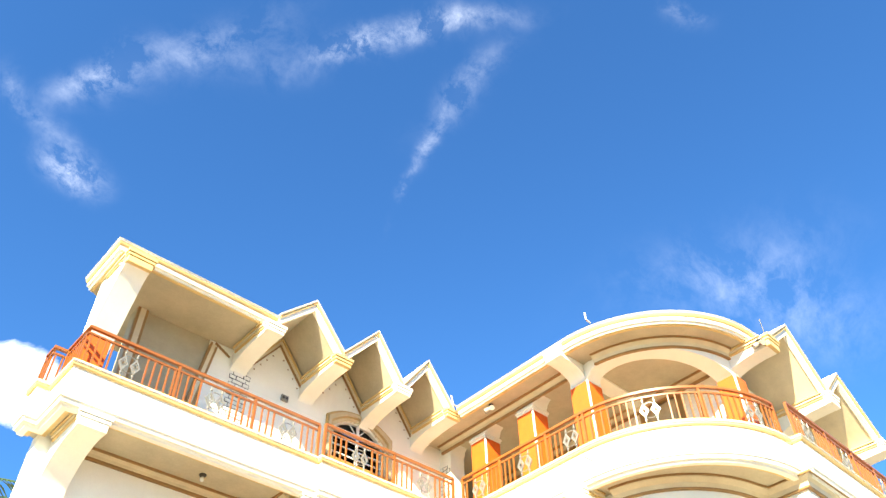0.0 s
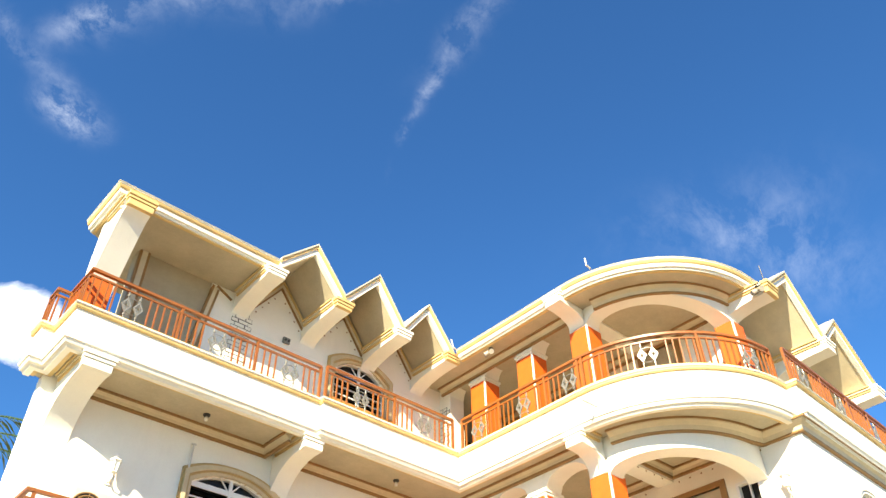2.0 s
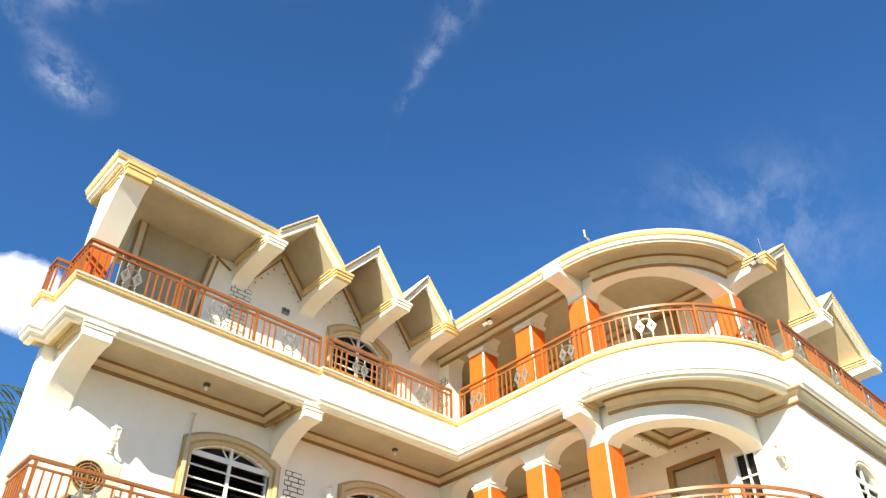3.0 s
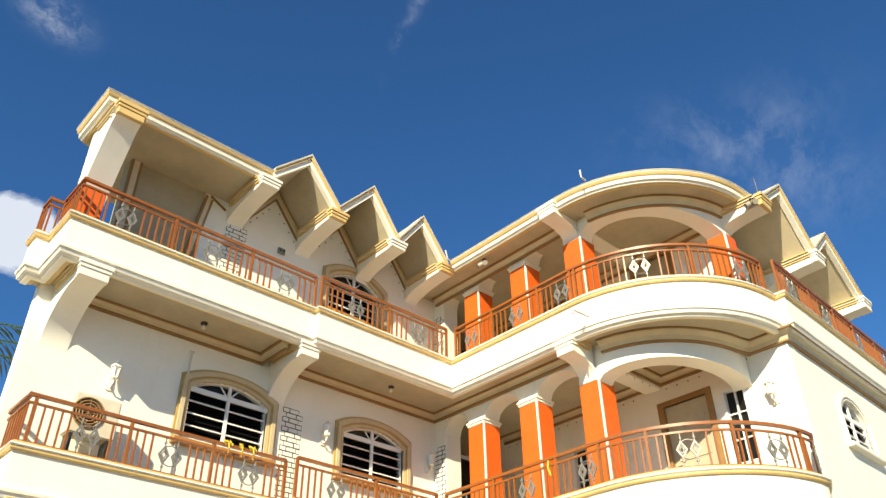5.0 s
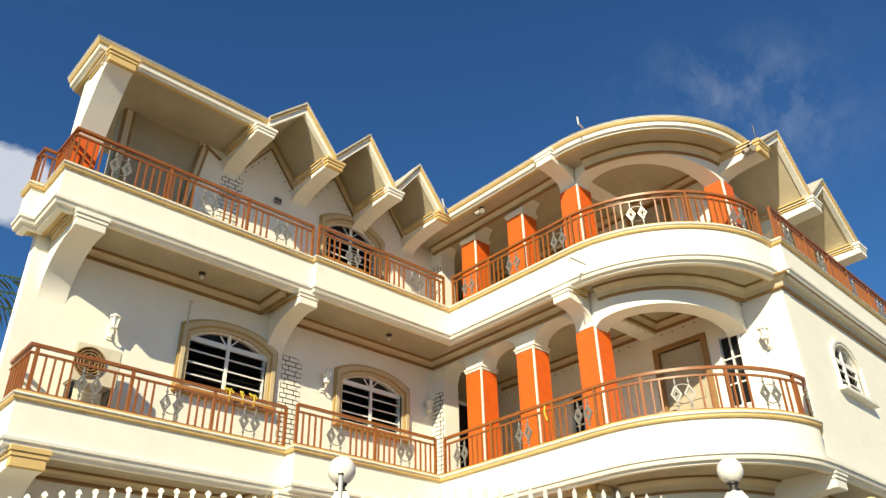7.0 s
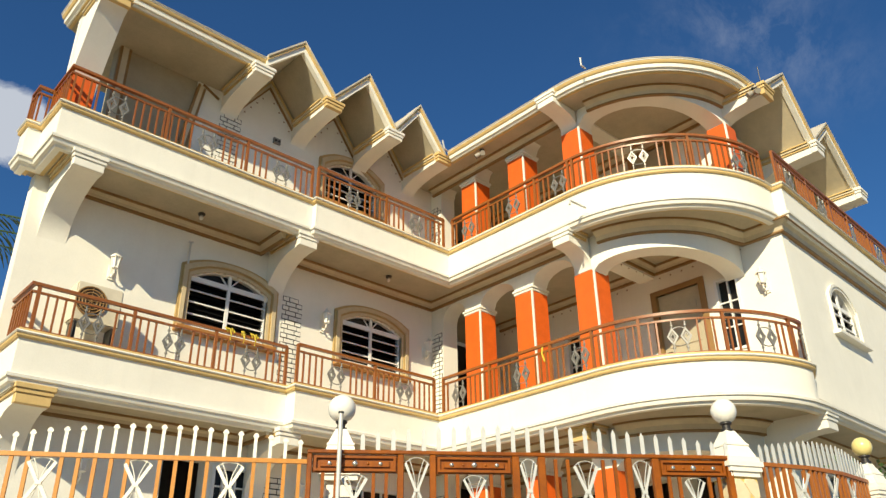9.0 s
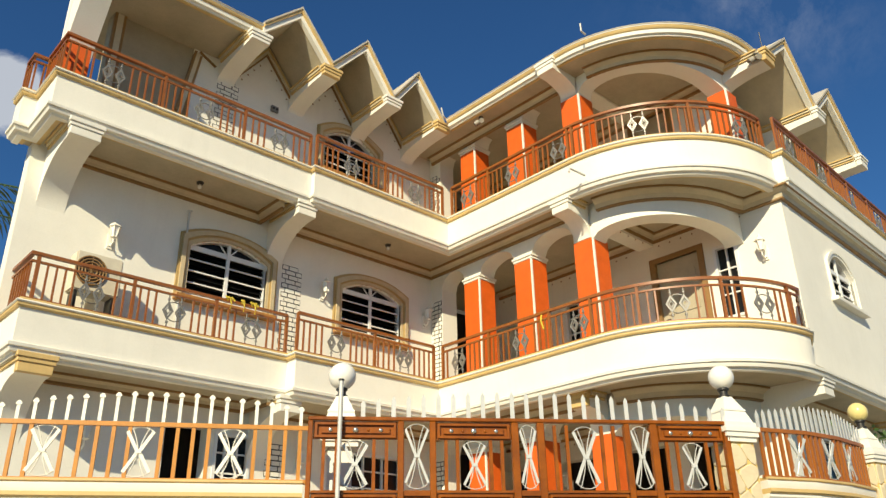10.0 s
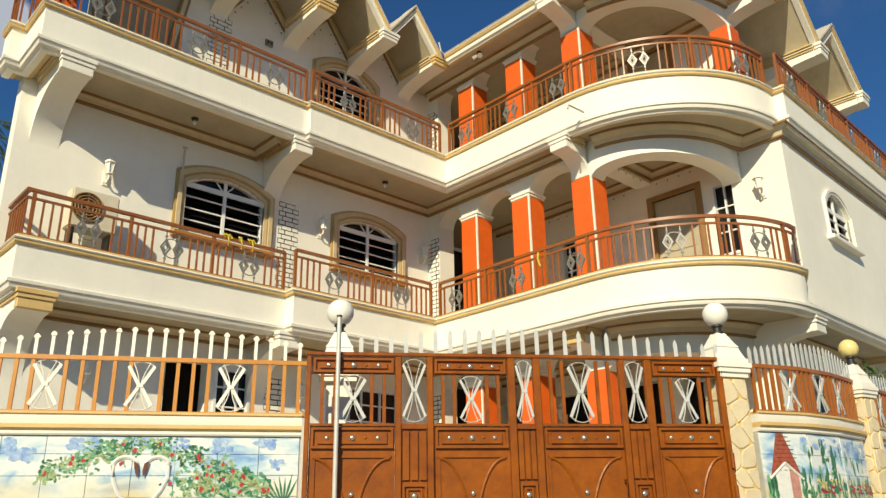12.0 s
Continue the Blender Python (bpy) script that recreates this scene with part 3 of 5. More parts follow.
for s, zt, reach, w in ((0.42, 8.09, 1.10, 0.42), (4.25, 8.09, 1.08, 0.34), (0.42, 4.64, 0.90, 0.42), (4.2, 4.64, 1.0, 0.34)):
    bracket(WALL_A, s, zt, reach, w, mat=OCHRE if zt < 5 and s < 1 else None)
FRONT_B = Face((10.6, 11.7), (10.6, 5.0))
for zt in (8.09, 4.64):
    bracket(FRONT_B, 4.05, zt, 0.62, 0.34, drop=0.62, mat=OCHRE if zt < 5 else None)
bracket(Face((12.1, 5.46), (19.5, 5.7)), 0.30, 4.64, 0.80, 0.36, drop=0.55, trims=False)
bracket(WALL_C1, 4.2, 4.64, 0.93, 0.36, drop=0.55)
for s, m in ((2.95, None), (4.5, OCHRE), (6.02, None), (7.4, OCHRE)):
    bracket(WALL_A, s, EAVE - 0.14, 1.27, 0.34, drop=0.46, tip=0.2, mat=m)
bracket(Face((2.5, 11.35), (5, 11.35)), 0.24, EAVE - 0.12, 0.98, 0.42, drop=1.62, mat=OCHRE, straight=True)
bm = bmesh.new()
box(bm, 2.52, 2.94, 11.36, 11.5, 9.6, EAVE - 0.12)
part("post", bm, WHITE, house)
bracket(FRONT_B, 4.05, EAVE - 0.12, 0.72, 0.36, drop=0.5)


# ---- the roof ----
def eave(path, z, back):
    bm = bmesh.new()
    sweep(bm, path, [(-0.10, z - 0.06), (-0.05, z - 0.06), (-0.04, z - 0.03), (0.0, z - 0.02), (0.012, z + 0.055), (-0.10, z + 0.055)])
    e = part("eave", bm, TRIM, house, "white eave band")
    bm = bmesh.new()
    sweep(bm, path, [(-0.13, z - 0.078), (-0.09, z - 0.078), (-0.075, z - 0.06), (-0.13, z - 0.06)])
    part("eave_line", bm, OCHRE, e, "ochre line under the eave")
    bm = bmesh.new()
    sweep(bm, path, [(-0.2, z + 0.055), (0.025, z + 0.055), (0.045, z + 0.075), (0.055, z + 0.115), (-0.2, z + 0.115)])
    part("eave_line", bm, OCHRE, e, "ochre band along the eave")
    bm = bmesh.new()
    sweep(bm, path, [(-0.2, z + 0.115), (0.06, z + 0.115), (0.068, z + 0.135), (-0.2, z + 0.135)])
    part("eave_line", bm, TRIM, e, "white line on the eave")
    bm = bmesh.new()
    sweep(bm, path, [(-0.25, z + 0.135), (0.075, z + 0.135), (0.08, z + 0.15), (-0.25, z + 0.165)])
    part("eave_cap", bm, ROOF, e, "weathered eave capping")
    bm = bmesh.new()
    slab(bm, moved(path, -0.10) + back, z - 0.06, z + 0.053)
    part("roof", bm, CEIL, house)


eave(EDGER, EAVE - 0.06, [(5.5, 13.2), (3.2, 13.2), (2.75, 12.0)])
eave(EDGERB, 10.93, [(12.9, 5.0), (12.9, 13.0), (9.9, 13.0)])

def gables(f, ridge, y_back, soffit, thick=0.24):
    """A folded roof: a zigzag of (s, z) at the front, drawn straight back."""
    def shape(bm, o0, o1, lift0, lift1):
        for (a, za), (b, zb) in zip(ridge, ridge[1:]):
            hexa(bm, [f.at(a, o0, za + lift0), f.at(b, o0, zb + lift0), f.at(b, o1, zb + lift0), f.at(a, o1, za + lift0),
                      f.at(a, o0, za + lift1), f.at(b, o0, zb + lift1), f.at(b, o1, zb + lift1), f.at(a, o1, za + lift1)])
    bm = bmesh.new()
    shape(bm, 0.0, -y_back, -thick + 0.02, -0.02)
    part("roof", bm, soffit, house, "folded gable roof with plain soffits")
    bm = bmesh.new()
    shape(bm, 0.10, 0.0, -thick - 0.01, -0.115)
    part("eave", bm, TRIM, house, "white zigzag gable edge")
    bm = bmesh.new()
    shape(bm, 0.13, -0.2, -0.115, -0.045)
    part("eave_line", bm, OCHRE, house, "ochre line along the gable edge")
    bm = bmesh.new()
    shape(bm, 0.15, -0.25, -0.045, 0.0)
    part("eave_cap", bm, ROOF, house, "weathered gable capping")


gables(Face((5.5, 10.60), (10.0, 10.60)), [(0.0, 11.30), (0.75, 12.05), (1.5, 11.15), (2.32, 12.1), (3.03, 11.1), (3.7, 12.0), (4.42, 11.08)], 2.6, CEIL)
GC = Face((12.6, 4.72), (19, 4.94))
# These soffits get the paler COVE in place of bounced sunlight.
gables(GC, [(0.1, 10.98), (1.23, 11.86), (2.2, 10.72), (3.32, 11.66), (4.6, 10.5)], 1.6, COVE)
# soffit trims where the folded roof meets the wall, and gable walls
for s0, s1, s2 in ((5.55, 6.25, 7.0), (7.0, 7.82, 8.52), (8.52, 9.2, 9.9)):
    f = Face((0, 11.7), (20, 11.7))
    for lo, hi, o, mat in ((-0.16, -0.11, 0.035, BROWN), (-0.11, -0.03, 0.055, COVE), (-0.03, 0.03, 0.08, OCHRE)):
        bm = bmesh.new()
        for a, za, b, zb in ((s0 + 0.1, 10.92, s1, 11.75), (s1, 11.75, s2 - 0.1, 10.92)):
            hexa(bm, [f.at(p, q, h + v) for v in (lo, hi) for p, q, h in ((a, -0.02, za), (b, -0.02, zb), (b, o, zb), (a, o, za))])
        part("cornice", bm, mat, house, "brown and ochre lined gable cornice")
    bm = bmesh.new()
    for a, za, b, zb in ((s0 + 0.1, 10.92, s1, 11.75), (s1, 11.75, s2 - 0.1, 10.92)):
        for i in range(1, 5):
            u, h = a + (b - a) * i / 5, za + (zb - za) * i / 5 - 0.27
            bm.faces.new([bm.verts.new(f.at(u + 0.02 * math.cos(k * math.tau / 8), 0.003, h + 0.02 * math.sin(k * math.tau / 8))) for k in range(8)])
    tagged(part("stencil_dots", bm, BROWN, house, "small brown painted dots below the cornice"), kind="stuff")
SIDE3 = Face((12.6, 5.85), (19, 6.07))
for s, z in ((2.2, 10.58), (4.45, 10.40)):
    bracket(SIDE3, s, z, 1.34, 0.36, drop=0.62)
bracket(Face((12.6, 5.5), (19, 5.72)), 0.02, 10.86, 0.98, 0.36, drop=0.45, mat=OCHRE)


# ---- railings ----
def bar_mesh(name, w, d, h, mat):
    bm = bmesh.new()
    box(bm, -w / 2, w / 2, -d / 2, d / 2, 0, h)
    return mesh_of(bm, name, mat)


BALUSTER = bar_mesh("baluster", 0.026, 0.026, 0.50, RAIL)
POST = bar_mesh("post", 0.045, 0.045, 0.66, RAIL)
bm = bmesh.new()
for cx in (-0.098, 0.098):
    for k, (w0, h0, w1, h1, t) in enumerate(((0.086, 0.145, 0.052, 0.088, 0.012), (0.040, 0.068, 0.026, 0.044, 0.008))):
        for i in range(4):
            u, v = [((0, -1), (1, 0), (0, 1), (-1, 0))[(i + j) % 4] for j in (0, 1)]
            hexa(bm, [(cx + q[0] * w, y, 0.25 + q[1] * h) for y in (-t, t) for q, w, h in ((u, w0, h0), (v, w0, h0), (v, w1, h1), (u, w1, h1))])
    for z0, z1 in ((0.0, 0.11), (0.39, 0.50)):
        tube(bm, [(cx, 0, z0), (cx, 0, z1)], 0.011, 6)
    for z0 in (0.075, 0.425):
        tube(bm, [(cx, 0, z0 - 0.014), (cx, 0, z0 + 0.014)], 0.022, 6)
ORN = mesh_of(bm, "ornament", DULL)
bm = bmesh.new()
tube(bm, [(0.15 * math.cos(a * math.tau / 20), 0, 0.25 + 0.15 * math.sin(a * math.tau / 20)) for a in range(20)], 0.009, 5, True)
HOOP = mesh_of(bm, "ring", DULL)


def railing(path, z, spots, label, posts=()):
    """A balustrade along a plan line: rails, posts, balusters, and paired-diamond ornaments at the given lengths."""
    rail = thing("railing", path[0][0], path[0][1], z)
    place(rail, house)
    tagged(rail, label=label)
    for a, b, w in ((0.0, 0.03, 0.02), (0.53, 0.56, 0.018), (0.635, 0.68, 0.03)):
        bm = bmesh.new()
        sweep(bm, path, [(-w, z + a), (w, z + a), (w, z + b), (-w, z + b)])
        part("rail", bm, RAIL, rail)
    runs, total = [], 0.0
    for p, q in zip(path, path[1:]):
        d = (Vector(q) - Vector(p)).length
        runs.append((total, d, Vector(p), Vector(q)))
        total += d

    def station(s):
        for t0, d, p, q in runs:
            if s <= t0 + d + 1e-6:
                break
        c = p + (q - p) * ((s - t0) / d)
        return Matrix.Translation((c.x, c.y, z)) @ Matrix.Rotation(math.atan2((q - p).y, (q - p).x), 4, "Z")

    stops = sorted({0.0, total, *posts})
    for s in stops:
        piece("post", POST, station(s), rail)
    k = max(1, round(total / 0.118))
    for i in range(1, k):
        s = total * i / k
        if any(abs(s - c) < 0.235 for c in spots) or any(abs(s - c) < 0.05 for c in stops):
            continue
        piece("baluster", BALUSTER, station(s) @ Matrix.Translation((0, 0, 0.03)), rail)
    for c in spots:
        o = piece("ornament", ORN, station(c) @ Matrix.Translation((0, 0, 0.03)), rail)
        o["label"] = "silver double-diamond ornament"
        piece("ring", HOOP, station(c) @ Matrix.Translation((0, 0, 0.03)), rail)


R3, R2 = F3 + 0.01, F2 + 0.01
UP, MID = "red-brown metal railing of the upper balcony", "red-brown metal railing of the middle balcony"
railing(moved(EDGE3[:5], -0.08), R3, [2.10, 3.62, 5.05], UP, [0.6, 2.9, 4.35])
railing([(6.82, 10.58), (9.93, 10.58)], R3, [0.80, 2.36], UP, [1.6])
railing([(10.08, 10.45), (10.08, 7.4)], R3, [0.45, 1.68, 2.82], UP, [1.05, 2.25])
railing(arc(12.55, 7.4, 2.47, 180, 268, 18), R3, [1.32, 3.2], "curved red-brown railing of the round balcony", [0.1, 2.2])
railing([(12.6, 4.74), (19.5, 4.97)], R3, [0.6, 2.1, 3.6, 5.2], UP, [1.4, 2.5, 3.45, 4.6])
railing(moved(EDGE2[:3], -0.08), R2, [1.80, 3.02, 4.32], MID, [1.05, 2.38, 3.68])
railing([(6.68, 10.63), (9.68, 10.63)], R2, [0.78, 2.28], MID, [1.6])
railing([(9.80, 10.5), (9.80, 7.05)], R2, [0.42, 1.94, 3.2], MID, [1.2, 2.6])
railing(arc(12.15, 7.05, 2.35, 180, 263, 20) + [(12.06, 4.715), (12.30, 4.82), (12.56, 4.94)], R2, [1.38, 2.72, 3.62], "curved red-brown railing of the round balcony", [0.8, 2.05, 3.25])


# ---- windows ----
def arched_window(f, a, b, sill, spring, rise, bars=4, fan=True, plain=False, deep=0.0):
    win = thing("window", *f.at((a + b) / 2, 0, sill))
    place(win, house)
    tagged(win, label="deep-set arched louvre window with a white surround" if plain else "arched louvre window with white bars and cream surround")
    n = 16

    def edge(o):
        pts = [(a - o, sill)]
        for i in range(n + 1):
            s = a - o + (b - a + 2 * o) * i / n
            pts.append((s, spring + o + seg(s - a + o, b - a + 2 * o, rise)))
        return pts + [(b + o, sill)]

    def rim(o0, o1, d0, d1, mat, name, label=""):
        bm = bmesh.new()
        rings = [[bm.verts.new(f.at(p[0], d, p[1])) for p, d in ((p0, d0), (p0, d1), (p1, d1), (p1, d0))] for p0, p1 in zip(edge(o0), edge(o1))]
        for r, q in zip(rings, rings[1:]):
            for i in range(4):
                bm.faces.new((r[i], r[(i + 1) % 4], q[(i + 1) % 4], q[i]))
        bm.faces.new(rings[0][::-1])
        bm.faces.new(rings[-1])
        part(name, bm, mat, win, label)

    if plain:
        rim(0.0, 0.05, -0.05, 0.03, TRIM, "surround", "white surround")
        rim(0.05, 0.10, -0.01, 0.05, TRIM, "surround", "white outer surround")
    else:
        rim(0.0, 0.05, -0.05, 0.035, CREAM, "surround", "cream inner surround")
        rim(0.05, 0.08, -0.01, 0.05, SAND, "surround", "sand-brown line")
        rim(0.08, 0.15, -0.01, 0.075, CREAM, "surround", "cream outer surround")
        rim(0.15, 0.19, -0.01, 0.045, SAND, "surround", "sand-brown outer line")
    rim(-0.02, 0.0, -0.16 - deep, -0.04 - deep, SASH, "frame", "white frame")
    bm = bmesh.new()
    fbox(bm, f, a - 0.19, b + 0.19, -0.02, 0.13, sill - (0.08 if plain else 0.10), sill)
    soften(bm, 0.01)
    part("sill", bm, TRIM if plain else TERRA, win, "white sill" if plain else "orange-brown painted sill")
    k = 12
    for i in range(k):
        z0 = sill + (spring - sill) * i / k
        bm = bmesh.new()
        h = (spring - sill) / k
        hexa(bm, [f.at(a, -0.08 - deep, z0), f.at(b, -0.08 - deep, z0), f.at(b, -0.085 - deep, z0 + 0.003), f.at(a, -0.085 - deep, z0 + 0.003), f.at(a, -0.145 - deep, z0 + h), f.at(b, -0.145 - deep, z0 + h), f.at(b, -0.15 - deep, z0 + h + 0.003), f.at(a, -0.15 - deep, z0 + h + 0.003)])
        part("louvre", bm, PANE, win)
    bm = bmesh.new()
    fbox(bm, f, a, b, -0.165 - deep, -0.155 - deep, sill, spring)
    xs = [a + (b - a) * i / n for i in range(n + 1)]
    strip(bm, [f.at(x, -0.12 - deep, 0)[:2] for x in xs], [f.at(x, -0.13 - deep, 0)[:2] for x in xs], [spring] * (n + 1), [spring + 0.005 + seg(x - a, b - a, rise) for x in xs])
    part("pane", bm, PANE, win)
    for i in range(bars + 1):
        z0 = sill + (spring - sill) * (i + 0.35) / (bars + 0.35)
        bm = bmesh.new()
        w = 0.045 if i == bars else 0.012
        fbox(bm, f, a, b, -0.07 - deep, -0.045 - deep, z0 - w, z0 + w)
        part("bar", bm, SASH, win)
    mid = (a + b) / 2
    bm = bmesh.new()
    fbox(bm, f, mid - 0.028, mid + 0.028, -0.075 - deep, -0.035 - deep, sill, spring + rise)
    part("mullion", bm, SASH, win)
    if fan:
        for ang in (48, 132):
            c, s_ = math.cos(radians(ang)), math.sin(radians(ang))
            t = 0.0
            while t < 1.0 and (mid + c * t > a and mid + c * t < b) and s_ * t < seg(mid + c * t - a, b - a, rise):
                t += 0.01
            bm = bmesh.new()
            tube(bm, [f.at(mid, -0.07 - deep, spring), f.at(mid + c * t, -0.07 - deep, spring + s_ * t)], 0.014, 6)
            part("fan_bar", bm, SASH, win)
    return win


for w in WIN2:
    arched_window(WALL_A, *w)
arched_window(WALL_A, 5.21, 6.52, 9.6, 10.35, 0.28)
arched_window(WALL_C, *WIN_C2[0], bars=3, fan=False, plain=True, deep=0.0)


def square_window(f, a, b, sill, head, rows=3, cols=2):
    win = thing("window", *f.at((a + b) / 2, 0, sill))
    place(win, house)
    tagged(win, label="dark glazed window with white bars")
    bm = bmesh.new()
    for s0, s1, z0, z1 in ((a, a + 0.05, sill, head), (b - 0.05, b, sill, head), (a + 0.05, b - 0.05, sill, sill + 0.05), (a + 0.05, b - 0.05, head - 0.05, head)):
        fbox(bm, f, s0, s1, -0.10, 0.02, z0, z1)
    part("frame", bm, SASH, win, "white frame")
    bm = bmesh.new()
    fbox(bm, f, a + 0.05, b - 0.05, -0.09, -0.08, sill + 0.05, head - 0.05)
    part("pane", bm, PANE, win)
    for i in range(1, rows):
        z = sill + (head - sill) * i / rows
        bm = bmesh.new()
        fbox(bm, f, a + 0.05, b - 0.05, -0.075, -0.04, z - 0.012, z + 0.012)
        part("bar", bm, SASH, win)
    for i in range(1, cols):
        s = a + (b - a) * i / cols
        bm = bmesh.new()
        fbox(bm, f, s - 0.014, s + 0.014, -0.078, -0.03, sill + 0.05, head - 0.05)
        part("bar", bm, SASH, win)


def house_door(f, a, b, foot, head, label="pale door in an ochre wooden frame"):
    d = thing("door", *f.at((a + b) / 2, 0, foot))
    place(d, house)
    tagged(d, label=label)
    bm = bmesh.new()
    for s0, s1, z0, z1 in ((a - 0.06, a + 0.06, foot, head), (b - 0.06, b + 0.06, foot, head), (a - 0.06, b + 0.06, head, head + 0.1)):
        fbox(bm, f, s0, s1, -0.1, 0.03, z0, z1)
    part("frame", bm, BROWN, d, "brown wooden frame")
    bm = bmesh.new()
    fbox(bm, f, a + 0.06, b - 0.06, -0.09, -0.05, foot, head)
    for z0, z1 in ((0.2, 0.95), (1.1, 1.9)):
        fbox(bm, f, a + 0.18, b - 0.18, -0.051, -0.035, foot + z0, foot + z1)
    part("leaf", bm, CEIL, d)
    bm = bmesh.new()
    tube(bm, [f.at(a + 0.14, -0.04, foot + 1.0), f.at(a + 0.14, 0.01, foot + 1.0), f.at(a + 0.24, 0.01, foot + 1.0)], 0.011, 6)
    part("handle", bm, STEEL, d)


square_window(WALL_B, *WIN_B2[0][:4])
house_door(WALL_B, *WIN_B2[1][:4])
square_window(WALL_B, *WIN_B2[2][:4])
square_window(WALL_A, 3.45, 4.10, 2.9, 4.14, 4, 3)
square_window(WALL_A, 6.0, 7.3, 2.9, 4.1, 4, 3)
square_window(WALL_C1, 1.3, 2.5, 2.9, 4.1, 3, 3)
house_door(WALL_B, 1.6, 2.7, F3, 10.7)
house_door(WALL_B, 4.3, 5.2, F3, 10.7)
house_door(Face((12.9, 5.85), (19.5, 6.08)), 1.4, 2.3, F3, 10.7)
square_window(Face((12.9, 5.85), (19.5, 6.08)), 2.7, 3.5, 9.7, 10.6)

# ---- painted brick quoins ----
def bricks(f, a, b, z0, z1, ragged=True):
    """White bricks outlined in black on the stucco, with toothed ends."""
    q = thing("quoin", *f.at((a + b) / 2, 0, z0))
    place(q, house)
    tagged(q, label="white brick quoin with black joints")
    h = 0.088
    rows = int((z1 - z0) / h)
    for r in range(rows):
        z = z0 + r * h
        lo, hi = a + (0.07 if r % 2 and ragged else 0.0), b - (0.0 if r % 2 or not ragged else 0.08)
        bm = bmesh.new()
        fbox(bm, f, lo - 0.008, hi + 0.008, -0.01, 0.004, z - 0.008, z + h + 0.002)
        part("joint", bm, BLACK, q)
        cut = lo + (hi - lo) * (0.62 if r % 2 else 0.4)
        for s0, s1 in ((lo, cut - 0.008), (cut + 0.008, hi)):
            bm = bmesh.new()
            fbox(bm, f, s0 + 0.003, s1 - 0.003, -0.01, 0.012, z + 0.006, z + h - 0.014)
            part("brick", bm, WHITE, q)


bricks(WALL_A, 4.46, 4.86, 5.45, 7.36)
bricks(WALL_A, 4.38, 4.74, 2.3, 4.12)
bricks(WALL_A, 2.80, 3.22, 9.0, 10.72)
for zf, zt in ((F2, 7.45), (F1, 4.1), (F3, 10.4)):
    bricks(Face((10.605, 11.7), (10.605, 11.0)), 0.03, 0.31, zf + 0.1, zt)


# ---- wall lanterns ----
def wall_lantern(f, s, z, k=1.05):
    lamp = thing("wall_lantern", *f.at(s, 0, z), label="white cast wall lantern with frosted glass", category="lamp", group="wall lanterns")
    bm = bmesh.new()
    fbox(bm, f, s - 0.045 * k, s + 0.045 * k, -0.004, 0.02, z - 0.22 * k, z + 0.02 * k)
    fbox(bm, f, s - 0.03 * k, s + 0.03 * k, 0.02, 0.035, z - 0.18 * k, z - 0.02 * k)
    part("back_plate", bm, TRIM, lamp)
    bm = bmesh.new()
    tube(bm, [f.at(s, 0.02, z - 0.13 * k), f.at(s, 0.07 * k, z - 0.2 * k), f.at(s, 0.13 * k, z - 0.16 * k), f.at(s, 0.14 * k, z - 0.09 * k)], 0.014 * k, 7)
    part("arm", bm, TRIM, lamp)
    c = f.at(s, 0.14 * k, z)
    bm = bmesh.new()
    lathe(bm, c, [(q * k, h * k) for q, h in ((0.02, -0.10), (0.055, -0.08), (0.05, -0.06), (0.035, -0.06))], 6)
    part("base", bm, TRIM, lamp)
    bm = bmesh.new()
    lathe(bm, c, [(q * k, h * k) for q, h in ((0.042, -0.06), (0.068, 0.09), (0.05, 0.1))], 6)
    part("glass", bm, FROST, lamp, "frosted glass")
    for j in range(6):
        a = j * math.tau / 6
        bm = bmesh.new()
        tube(bm, [c + k * Vector((0.047 * math.cos(a), 0.047 * math.sin(a), -0.06)), c + k * Vector((0.074 * math.cos(a), 0.074 * math.sin(a), 0.09))], 0.008 * k, 5)
        part("cage_bar", bm, TRIM, lamp)
    bm = bmesh.new()
    lathe(bm, c, [(q * k, h * k) for q, h in ((0.092, 0.088), (0.092, 0.10), (0.045, 0.15), (0.02, 0.165), (0.022, 0.18), (0.008, 0.21), (0.002, 0.225))], 6)
    part("roof", bm, TRIM, lamp)


for s, z in ((1.36, 6.93), (5.33, 7.02), (7.89, 7.05), (1.43, 3.86), (4.99, 3.86)):
    wall_lantern(WALL_A, s, z)
wall_lantern(WALL_B, 6.61, 7.12)
wall_lantern(WALL_B, 2.0, 3.7)

box_at = WALL_A.at(4.01, 0, 10.45)
sockets = thing("socket_box", *box_at, label="small grey double socket box on the upper wall", category="socket box")
bm = bmesh.new()
fbox(bm, WALL_A, 3.93, 4.09, -0.003, 0.05, 10.39, 10.52)
soften(bm, 0.008)
part("body", bm, DULL, sockets)
for u in (3.972, 4.048):
    bm = bmesh.new()
    tube(bm, [WALL_A.at(u, 0.049, 10.455), WALL_A.at(u, 0.062, 10.455)], 0.026, 10)
    part("socket", bm, STEEL, sockets, "dark round socket")

